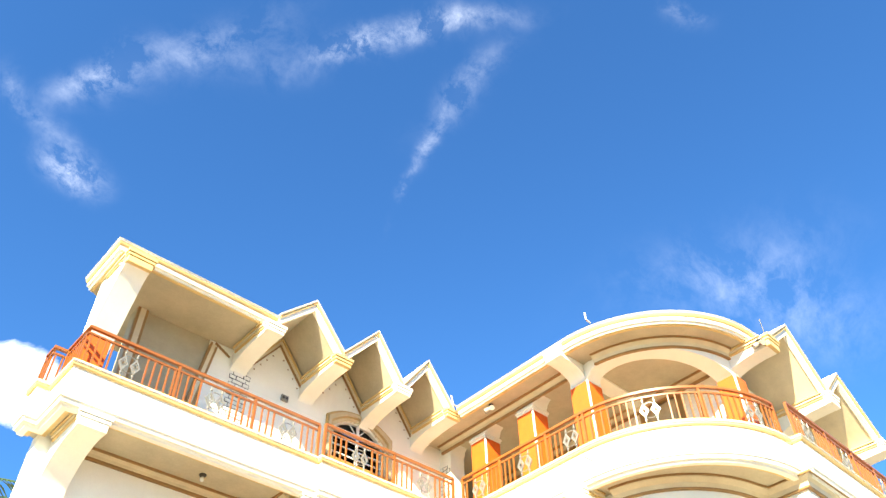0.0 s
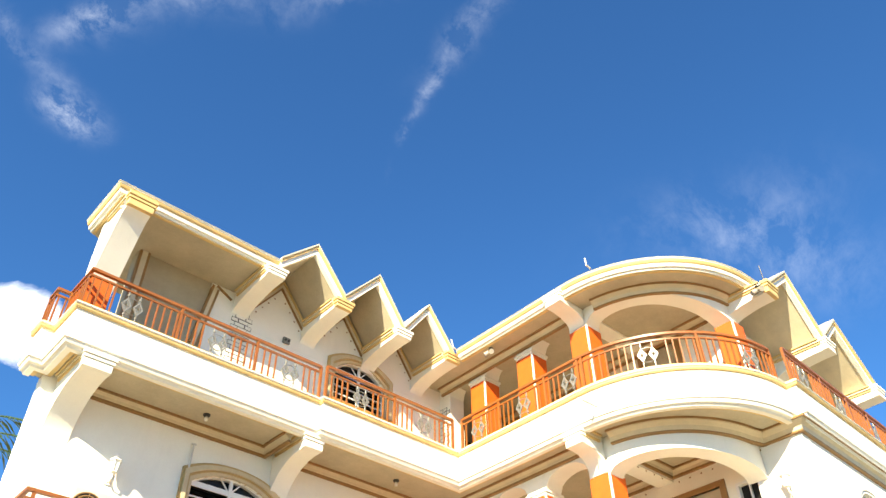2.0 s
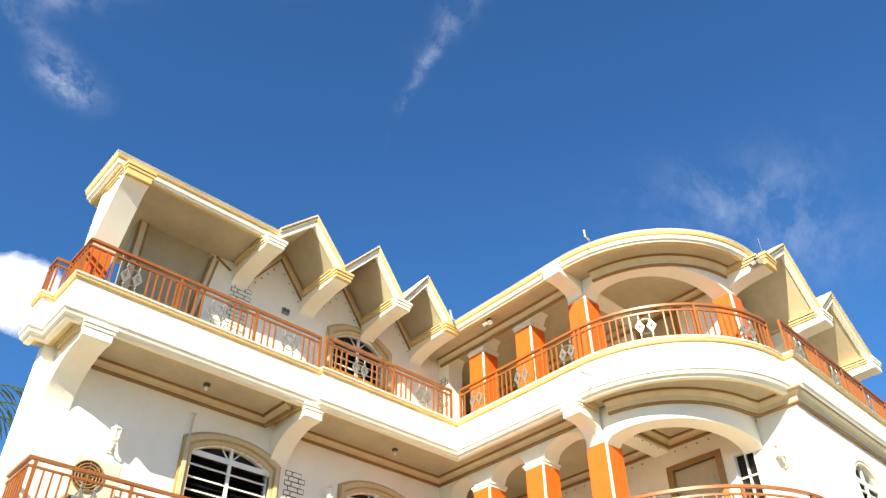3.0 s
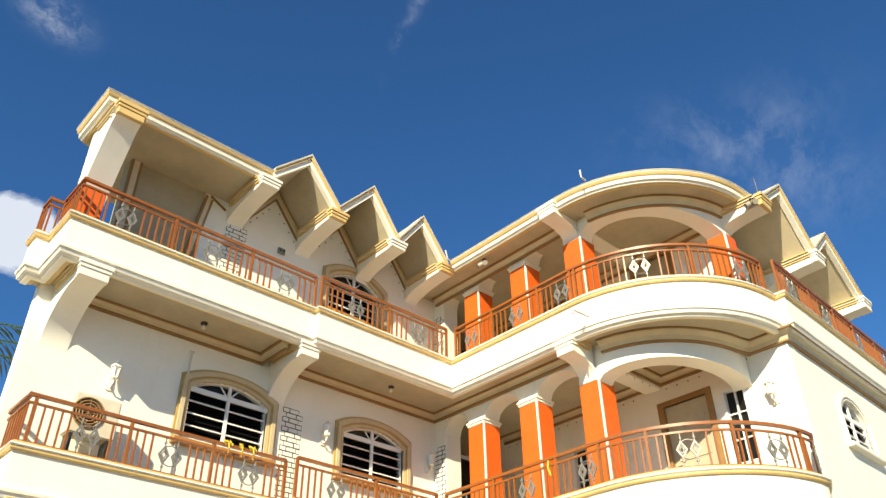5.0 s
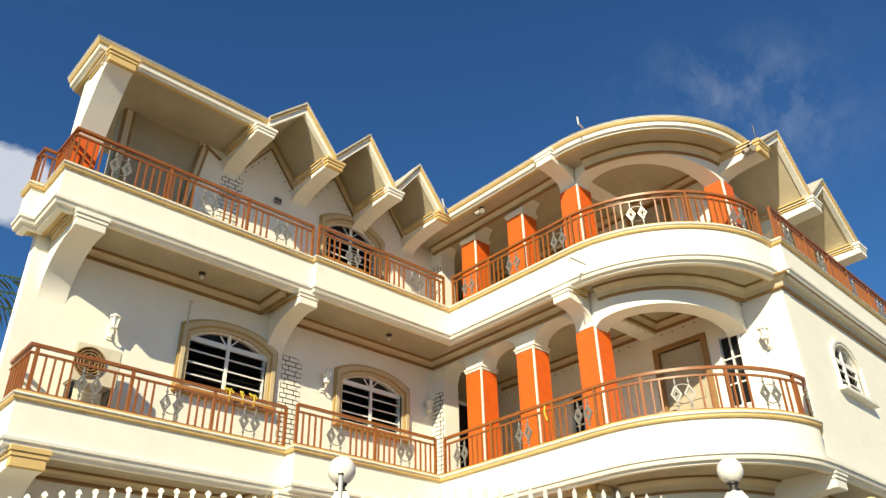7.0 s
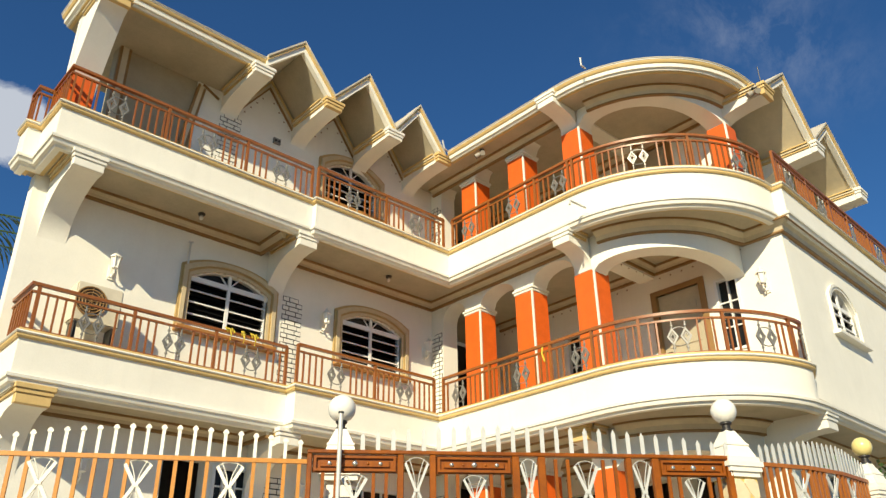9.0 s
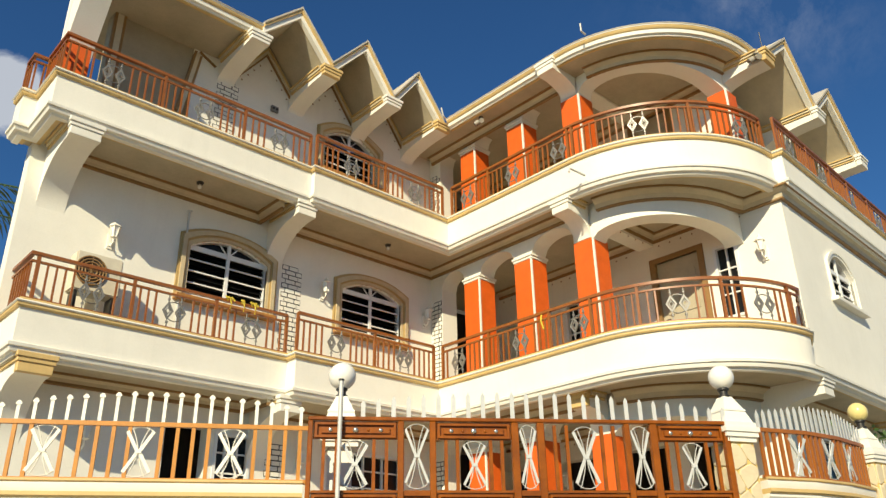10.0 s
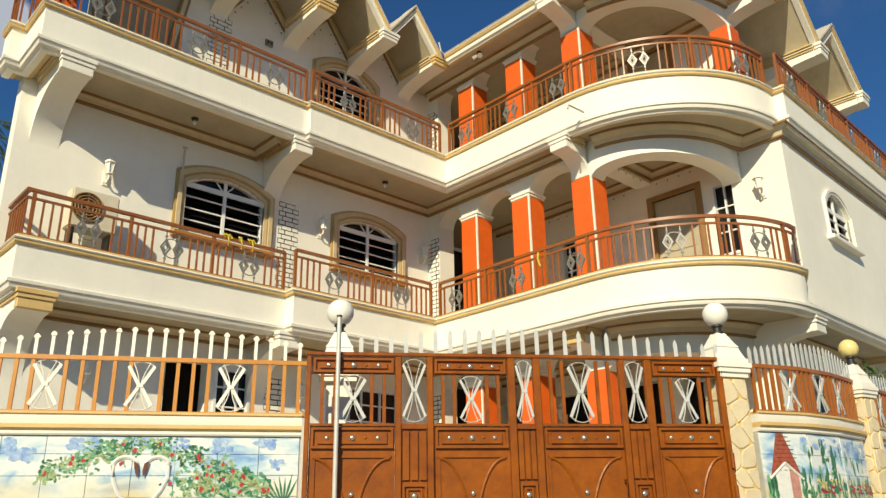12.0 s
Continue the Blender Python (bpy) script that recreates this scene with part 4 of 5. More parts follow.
# ---- ceiling lamps, spotlights, pipes ----
for x, y, z in ((4.99, 11.23, 8.09), (8.96, 11.14, 8.09), (11.9, 6.6, 8.09), (9.9 + 1.9, 6.7, 4.64)):
    lamp = thing("ceiling_lamp", x, y, z, label="small dark ceiling lamp holder with a bulb", category="lamp", group="ceiling lamps")
    bm = bmesh.new()
    lathe(bm, (x, y, z), [(0.06, 0.01), (0.06, -0.02), (0.045, -0.035), (0.03, -0.04)], 14)
    part("holder", bm, STEEL, lamp)
    bm = bmesh.new()
    lathe(bm, (x, y, z - 0.04), [(0.018, 0.0), (0.035, -0.04), (0.03, -0.07), (0.01, -0.085)], 12)
    part("bulb", bm, FROST, lamp, smooth=True)


def twin_spot(x, y, z):
    lamp = thing("spotlight", x, y, z, label="twin outdoor spotlight on a dark bracket under the eave", category="lamp", group="spotlights")
    bm = bmesh.new()
    lathe(bm, (x, y, z), [(0.05, 0.0), (0.05, -0.025), (0.02, -0.04), (0.02, -0.09)], 12)
    part("base", bm, STEEL, lamp)
    for k in (-1, 1):
        d = Vector((-0.55, 0.62 * k, -0.5)).normalized()
        p = Vector((x, y, z - 0.08))
        bm = bmesh.new()
        tube(bm, [p, p + d * 0.07], 0.03, 10)
        part("socket", bm, STEEL, lamp)
        bm = bmesh.new()
        tube(bm, [p + d * 0.06, p + d * 0.10, p + d * 0.15, p + d * 0.16], 0.055, 12)
        part("bulb", bm, BULB, lamp, "grey glass reflector bulb")


twin_spot(10.2, 9.64, 10.87)
twin_spot(12.45, 4.72, 10.80)
twin_spot(2.62, 10.62, 11.02)
for pts, lab in (([(9.97, 7.02, 8.28), (9.60, 7.06, 8.30), (9.58, 7.06, 8.22)], "pale rain spout under the round balcony"),
                 ([(9.86, 6.62, 11.0), (9.74, 6.62, 11.02), (9.73, 6.62, 11.18)], "pale vent pipe on the eave"),
                 ([(9.84, 10.3, 11.0), (9.74, 10.3, 11.02), (9.73, 10.34, 11.25)], "pale vent pipe on the eave"),
                 ([(5.06, 11.66, 7.72), (5.06, 11.66, 5.4)], "thin grey pipe on the stucco wall"),
                 ([(5.02, 11.66, 7.74), (5.10, 11.64, 7.74)], "short pipe end on the stucco wall"),
                 ([(2.35, 12.0, 8.35), (2.2, 12.0, 8.33)], "pale rain spout on the balcony's side")):
    bm = bmesh.new()
    tube(bm, pts, 0.018, 8)
    tagged(part("pipe", bm, PIPE), lab, "pipe")
bm = bmesh.new()
tube(bm, [(12.7, 4.66, 10.98), (12.7, 4.66, 11.4)], 0.008, 6)
tagged(part("antenna_rod", bm, STEEL), "thin dark rod on the eave's corner", "rod")

# ---- air conditioner on the middle balcony ----
ac = thing("air_conditioner", 3.6, 11.3, F2, label="weathered cream air conditioner unit standing on the balcony", category="air conditioner")
bm = bmesh.new()
box(bm, 3.28, 3.95, 11.2, 11.5, F2 + 0.42, F2 + 1.02)
soften(bm, 0.02, 2)
part("body", bm, PLASTIC, ac)
bm = bmesh.new()
cx, cz = 3.50, F2 + 0.74
for r in (0.22, 0.175, 0.13, 0.085):
    tube(bm, [(cx + r * math.cos(k * math.tau / 24), 11.185, cz + r * math.sin(k * math.tau / 24)) for k in range(24)], 0.012, 5, True)
for k in range(8):
    a = k * math.tau / 8
    tube(bm, [(cx, 11.185, cz), (cx + 0.22 * math.cos(a), 11.185, cz + 0.22 * math.sin(a))], 0.006, 4)
part("grille", bm, BROWN, ac, "rusty brown fan grille")
# Dark disc on the body stands in for the unlit hollow behind the grille.
bm = bmesh.new()
tube(bm, [(cx, 11.198, cz), (cx, 11.192, cz)], 0.21, 24)
part("fan_well_shade", bm, DARK, ac)
for x in (3.33, 3.86):
    bm = bmesh.new()
    box(bm, x, x + 0.04, 11.22, 11.48, F2, F2 + 0.42)
    part("stand_leg", bm, STEEL, ac)

# yellow strips on the railing, shaped like tied cloth, in place of plant leaves
YELLOW_STRIP = material("yellow_leaf", (0.62, 0.47, 0.05), 0.8, spots=0.1, scale=9, grain=60, bump=0.2)
for x, w in ((5.52, 0.16), (5.95, 0.14), (5.75, 0.06)):
    bm = bmesh.new()
    pts = [(x - w / 2 + w * i / 8, 10.79 - 0.012 * math.sin(i * 1.7), R2 + 0.70 - 0.03 * (i % 3)) for i in range(9)]
    tube(bm, pts, 0.016, 5)
    tube(bm, [(x, 10.78, R2 + 0.69), (x + 0.02, 10.775, R2 + 0.58), (x + 0.01, 10.78, R2 + 0.5)], 0.014, 5)
    tagged(part("leaf_strip", bm, YELLOW_STRIP), "yellow strip on the railing, standing in for plant leaves", "cloth", "cloth strips")
bm = bmesh.new()
tube(bm, [(9.80, 8.06, R2 + 0.66), (9.75, 8.04, R2 + 0.5), (9.76, 8.0, R2 + 0.36)], 0.016, 5)
tagged(part("leaf_strip", bm, YELLOW_STRIP), "yellow strip on the railing, standing in for plant leaves", "cloth", "cloth strips")

# ---- the gate ----
PJ, PE, FE = (3.404, 5.182), (6.205, 3.219), (0.3975 - 2.577, 6.974 + 1.536)
G = Face(PJ, PE)
gate = thing("gate", *G.at(1.71, 0, 0), label="varnished brown metal driveway gate with silver knobs and spikes", category="gate")
WIDE = [(0.04, 0.69), (0.99, 1.59), (1.86, 2.52), (2.80, 3.37)]
NARROW = [(0.74, 0.94), (1.65, 1.80), (2.57, 2.74)]


def dome(bm, f, s, z, r, out):
    """A round knob on a face."""
    rings = []
    for a in (0, 35, 65):
        rr, oo = r * math.cos(radians(a)), out + 0.7 * r * math.sin(radians(a))
        rings.append([bm.verts.new(f.at(s + rr * math.cos(k * math.tau / 12), oo, z + rr * math.sin(k * math.tau / 12))) for k in range(12)])
    for p, q in zip(rings, rings[1:]):
        for k in range(12):
            bm.faces.new((p[k], p[(k + 1) % 12], q[(k + 1) % 12], q[k]))
    bm.faces.new(rings[-1])
    bm.faces.new(rings[0][::-1])


def rim_rect(bm, f, s0, s1, z0, z1, w, o0, o1):
    for a, b, c, d in ((s0, s1, z0, z0 + w), (s0, s1, z1 - w, z1), (s0, s0 + w, z0 + w, z1 - w), (s1 - w, s1, z0 + w, z1 - w)):
        fbox(bm, f, a, b, o0, o1, c, d)


def knob_panel(f, s0, s1, z0, z1, big=True):
    bm = bmesh.new()
    fbox(bm, f, s0, s1, -0.015, 0.0, z0, z1)
    rim_rect(bm, f, s0 + 0.012, s1 - 0.012, z0 + 0.01, z1 - 0.01, 0.018, 0.0, 0.022)
    fbox(bm, f, s0 + 0.06, s1 - 0.06, 0.0, 0.016, z0 + 0.045, z1 - 0.045)
    p = part("panel", bm, GATE, gate)
    w = s1 - s0
    for u, r in ((0.2, 0.018), (0.5, 0.024), (0.8, 0.018)):
        bm = bmesh.new()
        dome(bm, f, s0 + w * u, (z0 + z1) / 2, r, 0.016)
        part("knob", bm, KNOB, p, "silver knob", True)
    for u in (0.35, 0.65):
        bm = bmesh.new()
        dome(bm, f, s0 + w * u, (z0 + z1) / 2, 0.012, 0.016)
        part("knob", bm, GATE, p, "small brown knob", True)


def crossed(f, s0, s1, z0, z1, parent, out=0.0, mat=None):
    """Crossed flat bars with two pairs of bowed wires: an X-shaped ornament."""
    sm, zm, hw, hh = (s0 + s1) / 2, (z0 + z1) / 2, (s1 - s0) / 2, (z1 - z0) / 2
    bm = bmesh.new()
    w = 0.0125 if hw > 0.088 else 0.0095
    for k in (-1, 1):
        for j in (-1, 1):
            p, q = Vector((sm + k * 0.010, zm + j * 0.006)), Vector((sm + k * hw, zm + j * hh * 0.80))
            d = (q - p).normalized()
            n = Vector((-d.y, d.x)) * w
            hexa(bm, [f.at(c.x, o, c.y) for o in (out, out + 0.013) for c in (p - n, q - n, q + n, p + n)])
    for k in (-1, 1):
        for e in (0.60,):
            tube(bm, [f.at(sm + k * (0.006 + hw * e * abs(v) ** 1.7), out + 0.004, zm + v * hh * (0.97 - 0.05 * e)) for v in (i / 6 - 1 for i in range(13))], 0.0042, 4)
        tube(bm, [f.at(sm + hw * 0.98 * v, out + 0.004, zm + k * hh * (0.97 - 0.16 * v * v)) for v in (i / 5 - 1 for i in range(11))], 0.0042, 4)
    fbox(bm, f, sm - 0.022, sm + 0.022, out - 0.004, out + 0.019, zm - 0.013, zm + 0.013)
    o = part("ornament", bm, mat or SILVER, parent, "silver crossed ornament")
    return o


for s0, s1 in ((0.0, 0.04), (0.69, 0.74), (0.94, 0.99), (1.59, 1.65), (1.80, 1.86), (2.52, 2.57), (2.74, 2.80), (3.37, 3.42)):
    bm = bmesh.new()
    fbox(bm, G, s0 + 0.001, s1 - 0.001, -0.03, 0.03, 0.08, 2.90)
    soften(bm, 0.006)
    part("upright", bm, GATE, gate)
bm = bmesh.new()
fbox(bm, G, 0.0, 3.42, -0.03, 0.032, 2.902, 2.932)
soften(bm, 0.006)
part("top_bar", bm, GATE, gate)
for i, (s0, s1) in enumerate(WIDE):
    top = 2.76 if i != 2 else 2.885
    if i != 2:
        knob_panel(G, s0 + 0.002, s1 - 0.002, 2.762, 2.898)
    knob_panel(G, s0 + 0.002, s1 - 0.002, 2.184, 2.36)
    bm = bmesh.new()
    fbox(bm, G, s0 + 0.001, s1 - 0.001, -0.02, 0.02, 2.362, 2.38)
    part("cross_bar", bm, GATE, gate)
    w = s1 - s0
    for u in (0.13, 0.28, 0.72, 0.87):
        bm = bmesh.new()
        fbox(bm, G, s0 + w * u - 0.013, s0 + w * u + 0.013, -0.012, 0.012, 2.38, top)
        part("bar", bm, GATE, gate)
    crossed(G, s0 + w * 0.36, s0 + w * 0.64, 2.385, top - 0.003, gate)
    # the solid lower leaf: recessed sheet with bowed mouldings
    bm = bmesh.new()
    fbox(bm, G, s0 + 0.001, s1 - 0.001, -0.02, -0.004, 0.09, 2.184)
    leaf = part("leaf_sheet", bm, GATE, gate)
    bm = bmesh.new()
    fbox(bm, G, s0 + 0.03, s1 - 0.03, -0.004, 0.01, 2.125, 2.15)
    fbox(bm, G, s0 + 0.03, s0 + 0.05, -0.004, 0.008, 0.15, 2.12)
    m = (s0 + s1) / 2
    for k in (-1, 1):
        pts = []
        for j in range(13):
            a = math.pi / 2 * j / 12
            pts.append(G.at(m + k * (w / 2 - 0.04) * (1 - math.sin(a) * 0.92), 0.002, 2.12 - 0.62 * (1 - math.cos(a))))
        tube(bm, pts, 0.011, 6)
    part("moulding", bm, GATE, leaf)
    for dz, r in ((1.90, 0.02), (1.82, 0.013)):
        bm = bmesh.new()
        dome(bm, G, m, dz - 0.04, r, 0.0)
        part("knob", bm, KNOB, leaf, "silver knob", True)
for s0, s1 in NARROW:
    crossed(G, s0 + 0.012, s1 - 0.012, 2.385, 2.89, gate)
    bm = bmesh.new()
    fbox(bm, G, s0 + 0.001, s1 - 0.001, -0.02, 0.02, 2.34, 2.38)
    part("cross_bar", bm, GATE, gate)
    bm = bmesh.new()
    fbox(bm, G, s0 + 0.001, s1 - 0.001, -0.02, -0.004, 0.09, 2.34)
    leaf = part("leaf_sheet", bm, GATE, gate)
    w = s1 - s0
    for k in range(3):
        bm = bmesh.new()
        fbox(bm, G, s0 + w * (k + 0.12) / 3, s0 + w * (k + 0.88) / 3, -0.004, 0.016, 1.96, 2.325)
        part("slat", bm, GATE, leaf)
    bm = bmesh.new()
    rim_rect(bm, G, s0 + 0.006, s1 - 0.006, 1.76, 1.93, 0.018, -0.004, 0.02)
    rim_rect(bm, G, s0 + 0.04, s1 - 0.04, 1.79, 1.90, 0.014, -0.004, 0.014)
    part("moulding", bm, GATE, leaf)
    bm = bmesh.new()
    dome(bm, G, (s0 + s1) / 2, 1.845, 0.026, 0.0)
    part("knob", bm, KNOB, leaf, "silver knob", True)
bm = bmesh.new()
tube(bm, [G.at(2.49, 0.03, 1.95), G.at(2.49, 0.07, 1.95), G.at(2.49, 0.07, 1.8), G.at(2.49, 0.03, 1.8)], 0.011, 7)
part("handle", bm, GATE, gate)
for z in (2.15, 1.9):
    bm = bmesh.new()
    tube(bm, [G.at(3.40, 0.045, z), G.at(3.40, 0.045, z - 0.12)], 0.016, 8)
    part("hinge", bm, GATE, gate)


SPIKES = {}


def spike_mesh(h, arrow):
    """A pointed bar tip of height h; arrow: with a small pentagon head."""
    h = round(h, 2)
    if (h, arrow) in SPIKES:
        return SPIKES[h, arrow]
    bm = bmesh.new()
    w, t = (0.025, 0.016) if arrow else (0.034, 0.008)
    box(bm, -w / 2, w / 2, -t / 2, t / 2, 0, h - 0.035)
    if arrow:
        prof = [(-0.012, h - 0.04), (-0.024, h - 0.026), (-0.012, h - 0.008), (0, h), (0.012, h - 0.008), (0.024, h - 0.026), (0.012, h - 0.04)]
    else:
        prof = [(-w / 2, h - 0.035), (0, h), (w / 2, h - 0.035)]
    for y in (-t / 2, t / 2):
        bm.faces.new([bm.verts.new((x, y, z)) for x, z in prof])
    n = len(prof)
    bm.verts.ensure_lookup_table()
    a, b = bm.verts[-2 * n:-n], bm.verts[-n:]
    for k in range(n):
        bm.faces.new((a[k], a[(k + 1) % n], b[(k + 1) % n], b[k]))
    SPIKES[h, arrow] = mesh_of(bm, "spike", TRIM if arrow else SILVER)
    return SPIKES[h, arrow]


for i in range(27):
    s = 0.30 + 3.1 * i / 26
    if i == 0:
        continue
    h = 0.085 + 0.135 * max(0.0, 1 - ((s - 1.76) / 1.75) ** 2) if i < 26 else 0.12
    piece("spike", spike_mesh(h, False), G.basis(s, 0, 2.932), gate)


# ---- the garden wall with its coping, painted tiles and fence ----
def paint_material():
    """Painted glazed tile: pale sky with blue blotches over a sandy foot."""
    m = bpy.data.materials.new("painted_glazed_tile")
    m.use_nodes = True
    n, l = m.node_tree.nodes, m.node_tree.links
    b = n["Principled BSDF"]
    b.inputs["Roughness"].default_value = 0.18
    geo = n.new("ShaderNodeNewGeometry")
    mapn = n.new("ShaderNodeVectorMath")
    mapn.operation = "MULTIPLY"
    mapn.inputs[1].default_value = (1.0, 1.0, 2.2)
    l.new(geo.outputs["Position"], mapn.inputs[0])
    n1 = n.new("ShaderNodeTexNoise")
    n1.inputs["Scale"].default_value, n1.inputs["Detail"].default_value, n1.inputs["Distortion"].default_value = 3.2, 4, 0.6
    l.new(mapn.outputs[0], n1.inputs["Vector"])
    r1 = n.new("ShaderNodeValToRGB")
    r1.color_ramp.elements[0].position, r1.color_ramp.elements[0].color = 0.33, (0.16, 0.32, 0.62, 1)
    r1.color_ramp.elements[1].position, r1.color_ramp.elements[1].color = 0.56, (0.72, 0.75, 0.72, 1)
    e = r1.color_ramp.elements.new(0.43)
    e.color = (0.40, 0.56, 0.68, 1)
    l.new(n1.outputs["Fac"], r1.inputs["Fac"])
    n2 = n.new("ShaderNodeTexNoise")
    n2.inputs["Scale"].default_value, n2.inputs["Detail"].default_value = 2.0, 5
    l.new(geo.outputs["Position"], n2.inputs["Vector"])
    r2 = n.new("ShaderNodeValToRGB")
    r2.color_ramp.elements[0].position, r2.color_ramp.elements[0].color = 0.35, (0.62, 0.48, 0.20, 1)
    r2.color_ramp.elements[1].position, r2.color_ramp.elements[1].color = 0.6, (0.72, 0.70, 0.56, 1)
    l.new(n2.outputs["Fac"], r2.inputs["Fac"])
    sep = n.new("ShaderNodeSeparateXYZ")
    l.new(geo.outputs["Position"], sep.inputs[0])
    low = n.new("ShaderNodeMapRange")
    low.inputs["From Min"].default_value, low.inputs["From Max"].default_value = 2.02, 1.82
    l.new(sep.outputs["Z"], low.inputs["Value"])
    mix = n.new("ShaderNodeMixRGB")
    l.new(low.outputs["Result"], mix.inputs["Fac"])
    l.new(r1.outputs["Color"], mix.inputs["Color1"])
    l.new(r2.outputs["Color"], mix.inputs["Color2"])
    l.new(mix.outputs["Color"], b.inputs["Base Color"])
    bn = n.new("ShaderNodeBump")
    bn.inputs["Strength"].default_value, bn.inputs["Distance"].default_value = 0.15, 0.01
    l.new(n2.outputs["Fac"], bn.inputs["Height"])
    l.new(bn.outputs["Normal"], b.inputs["Normal"])
    return m


TILE = paint_material()
GROUT = material("grey_grout", (0.50, 0.50, 0.47), 0.8, spots=0.1, scale=9, grain=60, bump=0.1)
LEAVES = [material("painted_leaf", c, 0.3, spots=0.15, scale=30, grain=80, bump=0) for c in ((0.11, 0.34, 0.16), (0.22, 0.46, 0.25), (0.06, 0.20, 0.11), (0.40, 0.50, 0.24))]
ROSE = material("painted_rose", (0.55, 0.04, 0.05), 0.3, spots=0.2, scale=40, grain=90, bump=0)
PETAL = material("painted_white", (0.74, 0.74, 0.70), 0.3, spots=0.08, scale=20, grain=60, bump=0)
BILL = material("painted_bill_brown", (0.16, 0.06, 0.03), 0.3, spots=0.2, scale=30, grain=70, bump=0)
PINK = material("painted_pink", (0.55, 0.27, 0.22), 0.3, spots=0.15, scale=20, grain=60, bump=0)
BRICKRED = material("painted_brick_red", (0.42, 0.10, 0.05), 0.3, spots=0.25, scale=26, grain=70, bump=0)
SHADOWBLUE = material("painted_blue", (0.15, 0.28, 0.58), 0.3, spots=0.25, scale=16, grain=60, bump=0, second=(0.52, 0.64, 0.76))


def blob(bm, f, s, z, rs, rz, out, n=9, jag=0.3):
    """A flat irregular dab of paint."""
    v = []
    for k in range(n):
        q = 1 + random.uniform(-jag, jag)
        v.append(bm.verts.new(f.at(s + rs * q * math.cos(k * math.tau / n), out, z + rz * q * math.sin(k * math.tau / n))))
    bm.faces.new(v)


def garden_wall(path, label, top=2.28):
    w = thing("garden_wall", path[0][0], path[0][1], 0, label=label, category="wall")
    bm = bmesh.new()
    sweep(bm, path, [(-0.18, 0), (-0.004, 0), (-0.004, top), (-0.18, top)])
    part("body", bm, GROUT, w)
    for lo, hi, o, mat, lab in ((top, top + 0.035, 0.03, TRIM, "white lower moulding"), (top + 0.035, top + 0.075, 0.055, OCHRE, "ochre moulding"), (top + 0.075, top + 0.14, 0.035, TRIM, "white coping"), (top + 0.14, top + 0.165, 0.05, OCHRE, "ochre coping edge")):
        bm = bmesh.new()
        sweep(bm, path, [(-0.2, lo), (o * 0.7, lo), (o, (lo * 2 + hi) / 3), (o, hi), (-0.2, hi)])
        part("coping", bm, mat, w, lab)
    return w


def tile_field(f, s0, s1, w, parent, top=2.28):
    """Glazed tiles, each a piece with a fine bevel."""
    meshes = {}
    zs = [top - 0.005, 2.15] + [2.0 - 0.15 * k for k in range(10)]
    n = max(1, round((s1 - s0) / 0.298))
    step = (s1 - s0) / n
    for za, zb in zip(zs, zs[1:]):
        h = za - zb
        key = round(h, 3)
        if key not in meshes:
            bm = bmesh.new()
            box(bm, 0.0015, step - 0.0015, -0.006, 0.0, 0.0015, h - 0.0015)
            bmesh.ops.bevel(bm, geom=[e for e in bm.edges if all(v.co.y < -0.003 for v in e.verts)], offset=0.002, segments=1, affect="EDGES")
            meshes[key] = mesh_of(bm, "tile", TILE)
        for i in range(n):
            m = f.basis(s0 + step * i, -0.002, zb) @ Matrix.Translation((random.uniform(-.001, .001), random.uniform(-.0015, 0.0), 0)) @ Matrix.Rotation(random.uniform(-0.004, 0.004), 4, "Y")
            piece("tile", meshes[key], m, parent)


FL = Face(FE, PJ)
FOFF = FL.len - 3.5
left_wall = garden_wall([FE, tuple(FL.at(FL.len - 0.02, 0, 0)[:2])], "garden wall of painted glazed tiles with a white and ochre coping")
tile_field(FL, 0.3, FL.len - 0.03, 0.298, left_wall)
random.seed(4)
# painted roses, leaves, a pale heart and tufts on the tiles
PAINT = 0.0075
bush = []
for k in range(330):
    a = random.uniform(-0.05, 1.05)
    s = 1.75 + 1.45 * a
    z = 2.21 - 0.62 * abs(a - 0.42) ** 1.4 + random.gauss(0, 0.035)
    bush.append((s, min(z, 2.25)))
for k in range(150):
    bush.append((random.gauss(2.85, 0.14), min(2.2, random.gauss(1.93, 0.06))))
for j, mat in enumerate(LEAVES):
    bm = bmesh.new()
    for s, z in bush[j::4]:
        for q in range(3):
            blob(bm, FL, FOFF + s + random.gauss(0, 0.018), min(2.262, z + random.gauss(0, 0.014)), random.uniform(0.006, 0.019), random.uniform(0.006, 0.015), PAINT + 0.0002 * j, 6, 0.5)
    tagged(part("painted_leaves", bm, mat, left_wall, "painted green foliage"), kind="stuff")
bm = bmesh.new()
for s, z in random.sample(bush, 30):
    blob(bm, FL, FOFF + s, min(2.252, z), 0.014, 0.015, PAINT + 0.001, 7, 0.4)
tagged(part("painted_roses", bm, ROSE, left_wall, "painted red roses"), kind="stuff")
bm = bmesh.new()
for s, z, r in ((1.50, 2.20, 0.09), (1.58, 2.15, 0.08), (1.88, 2.23, 0.06), (2.02, 2.21, 0.07), (2.35, 2.24, 0.06), (2.62, 2.22, 0.06), (2.92, 2.21, 0.08), (2.82, 2.10, 0.05), (3.22, 2.22, 0.08), (3.30, 2.08, 0.05), (1.25, 2.18, 0.08), (0.95, 2.2, 0.08)):
    for q in range(14):
        rr = r * random.uniform(0.15, 0.45)
        blob(bm, FL, FOFF + s + random.gauss(0, r * 0.55), min(2.272 - rr * 1.2, z + random.gauss(0, r * 0.42)), rr, rr * 0.8, PAINT - 0.0008 + 0.0001 * q, 10, 0.35)
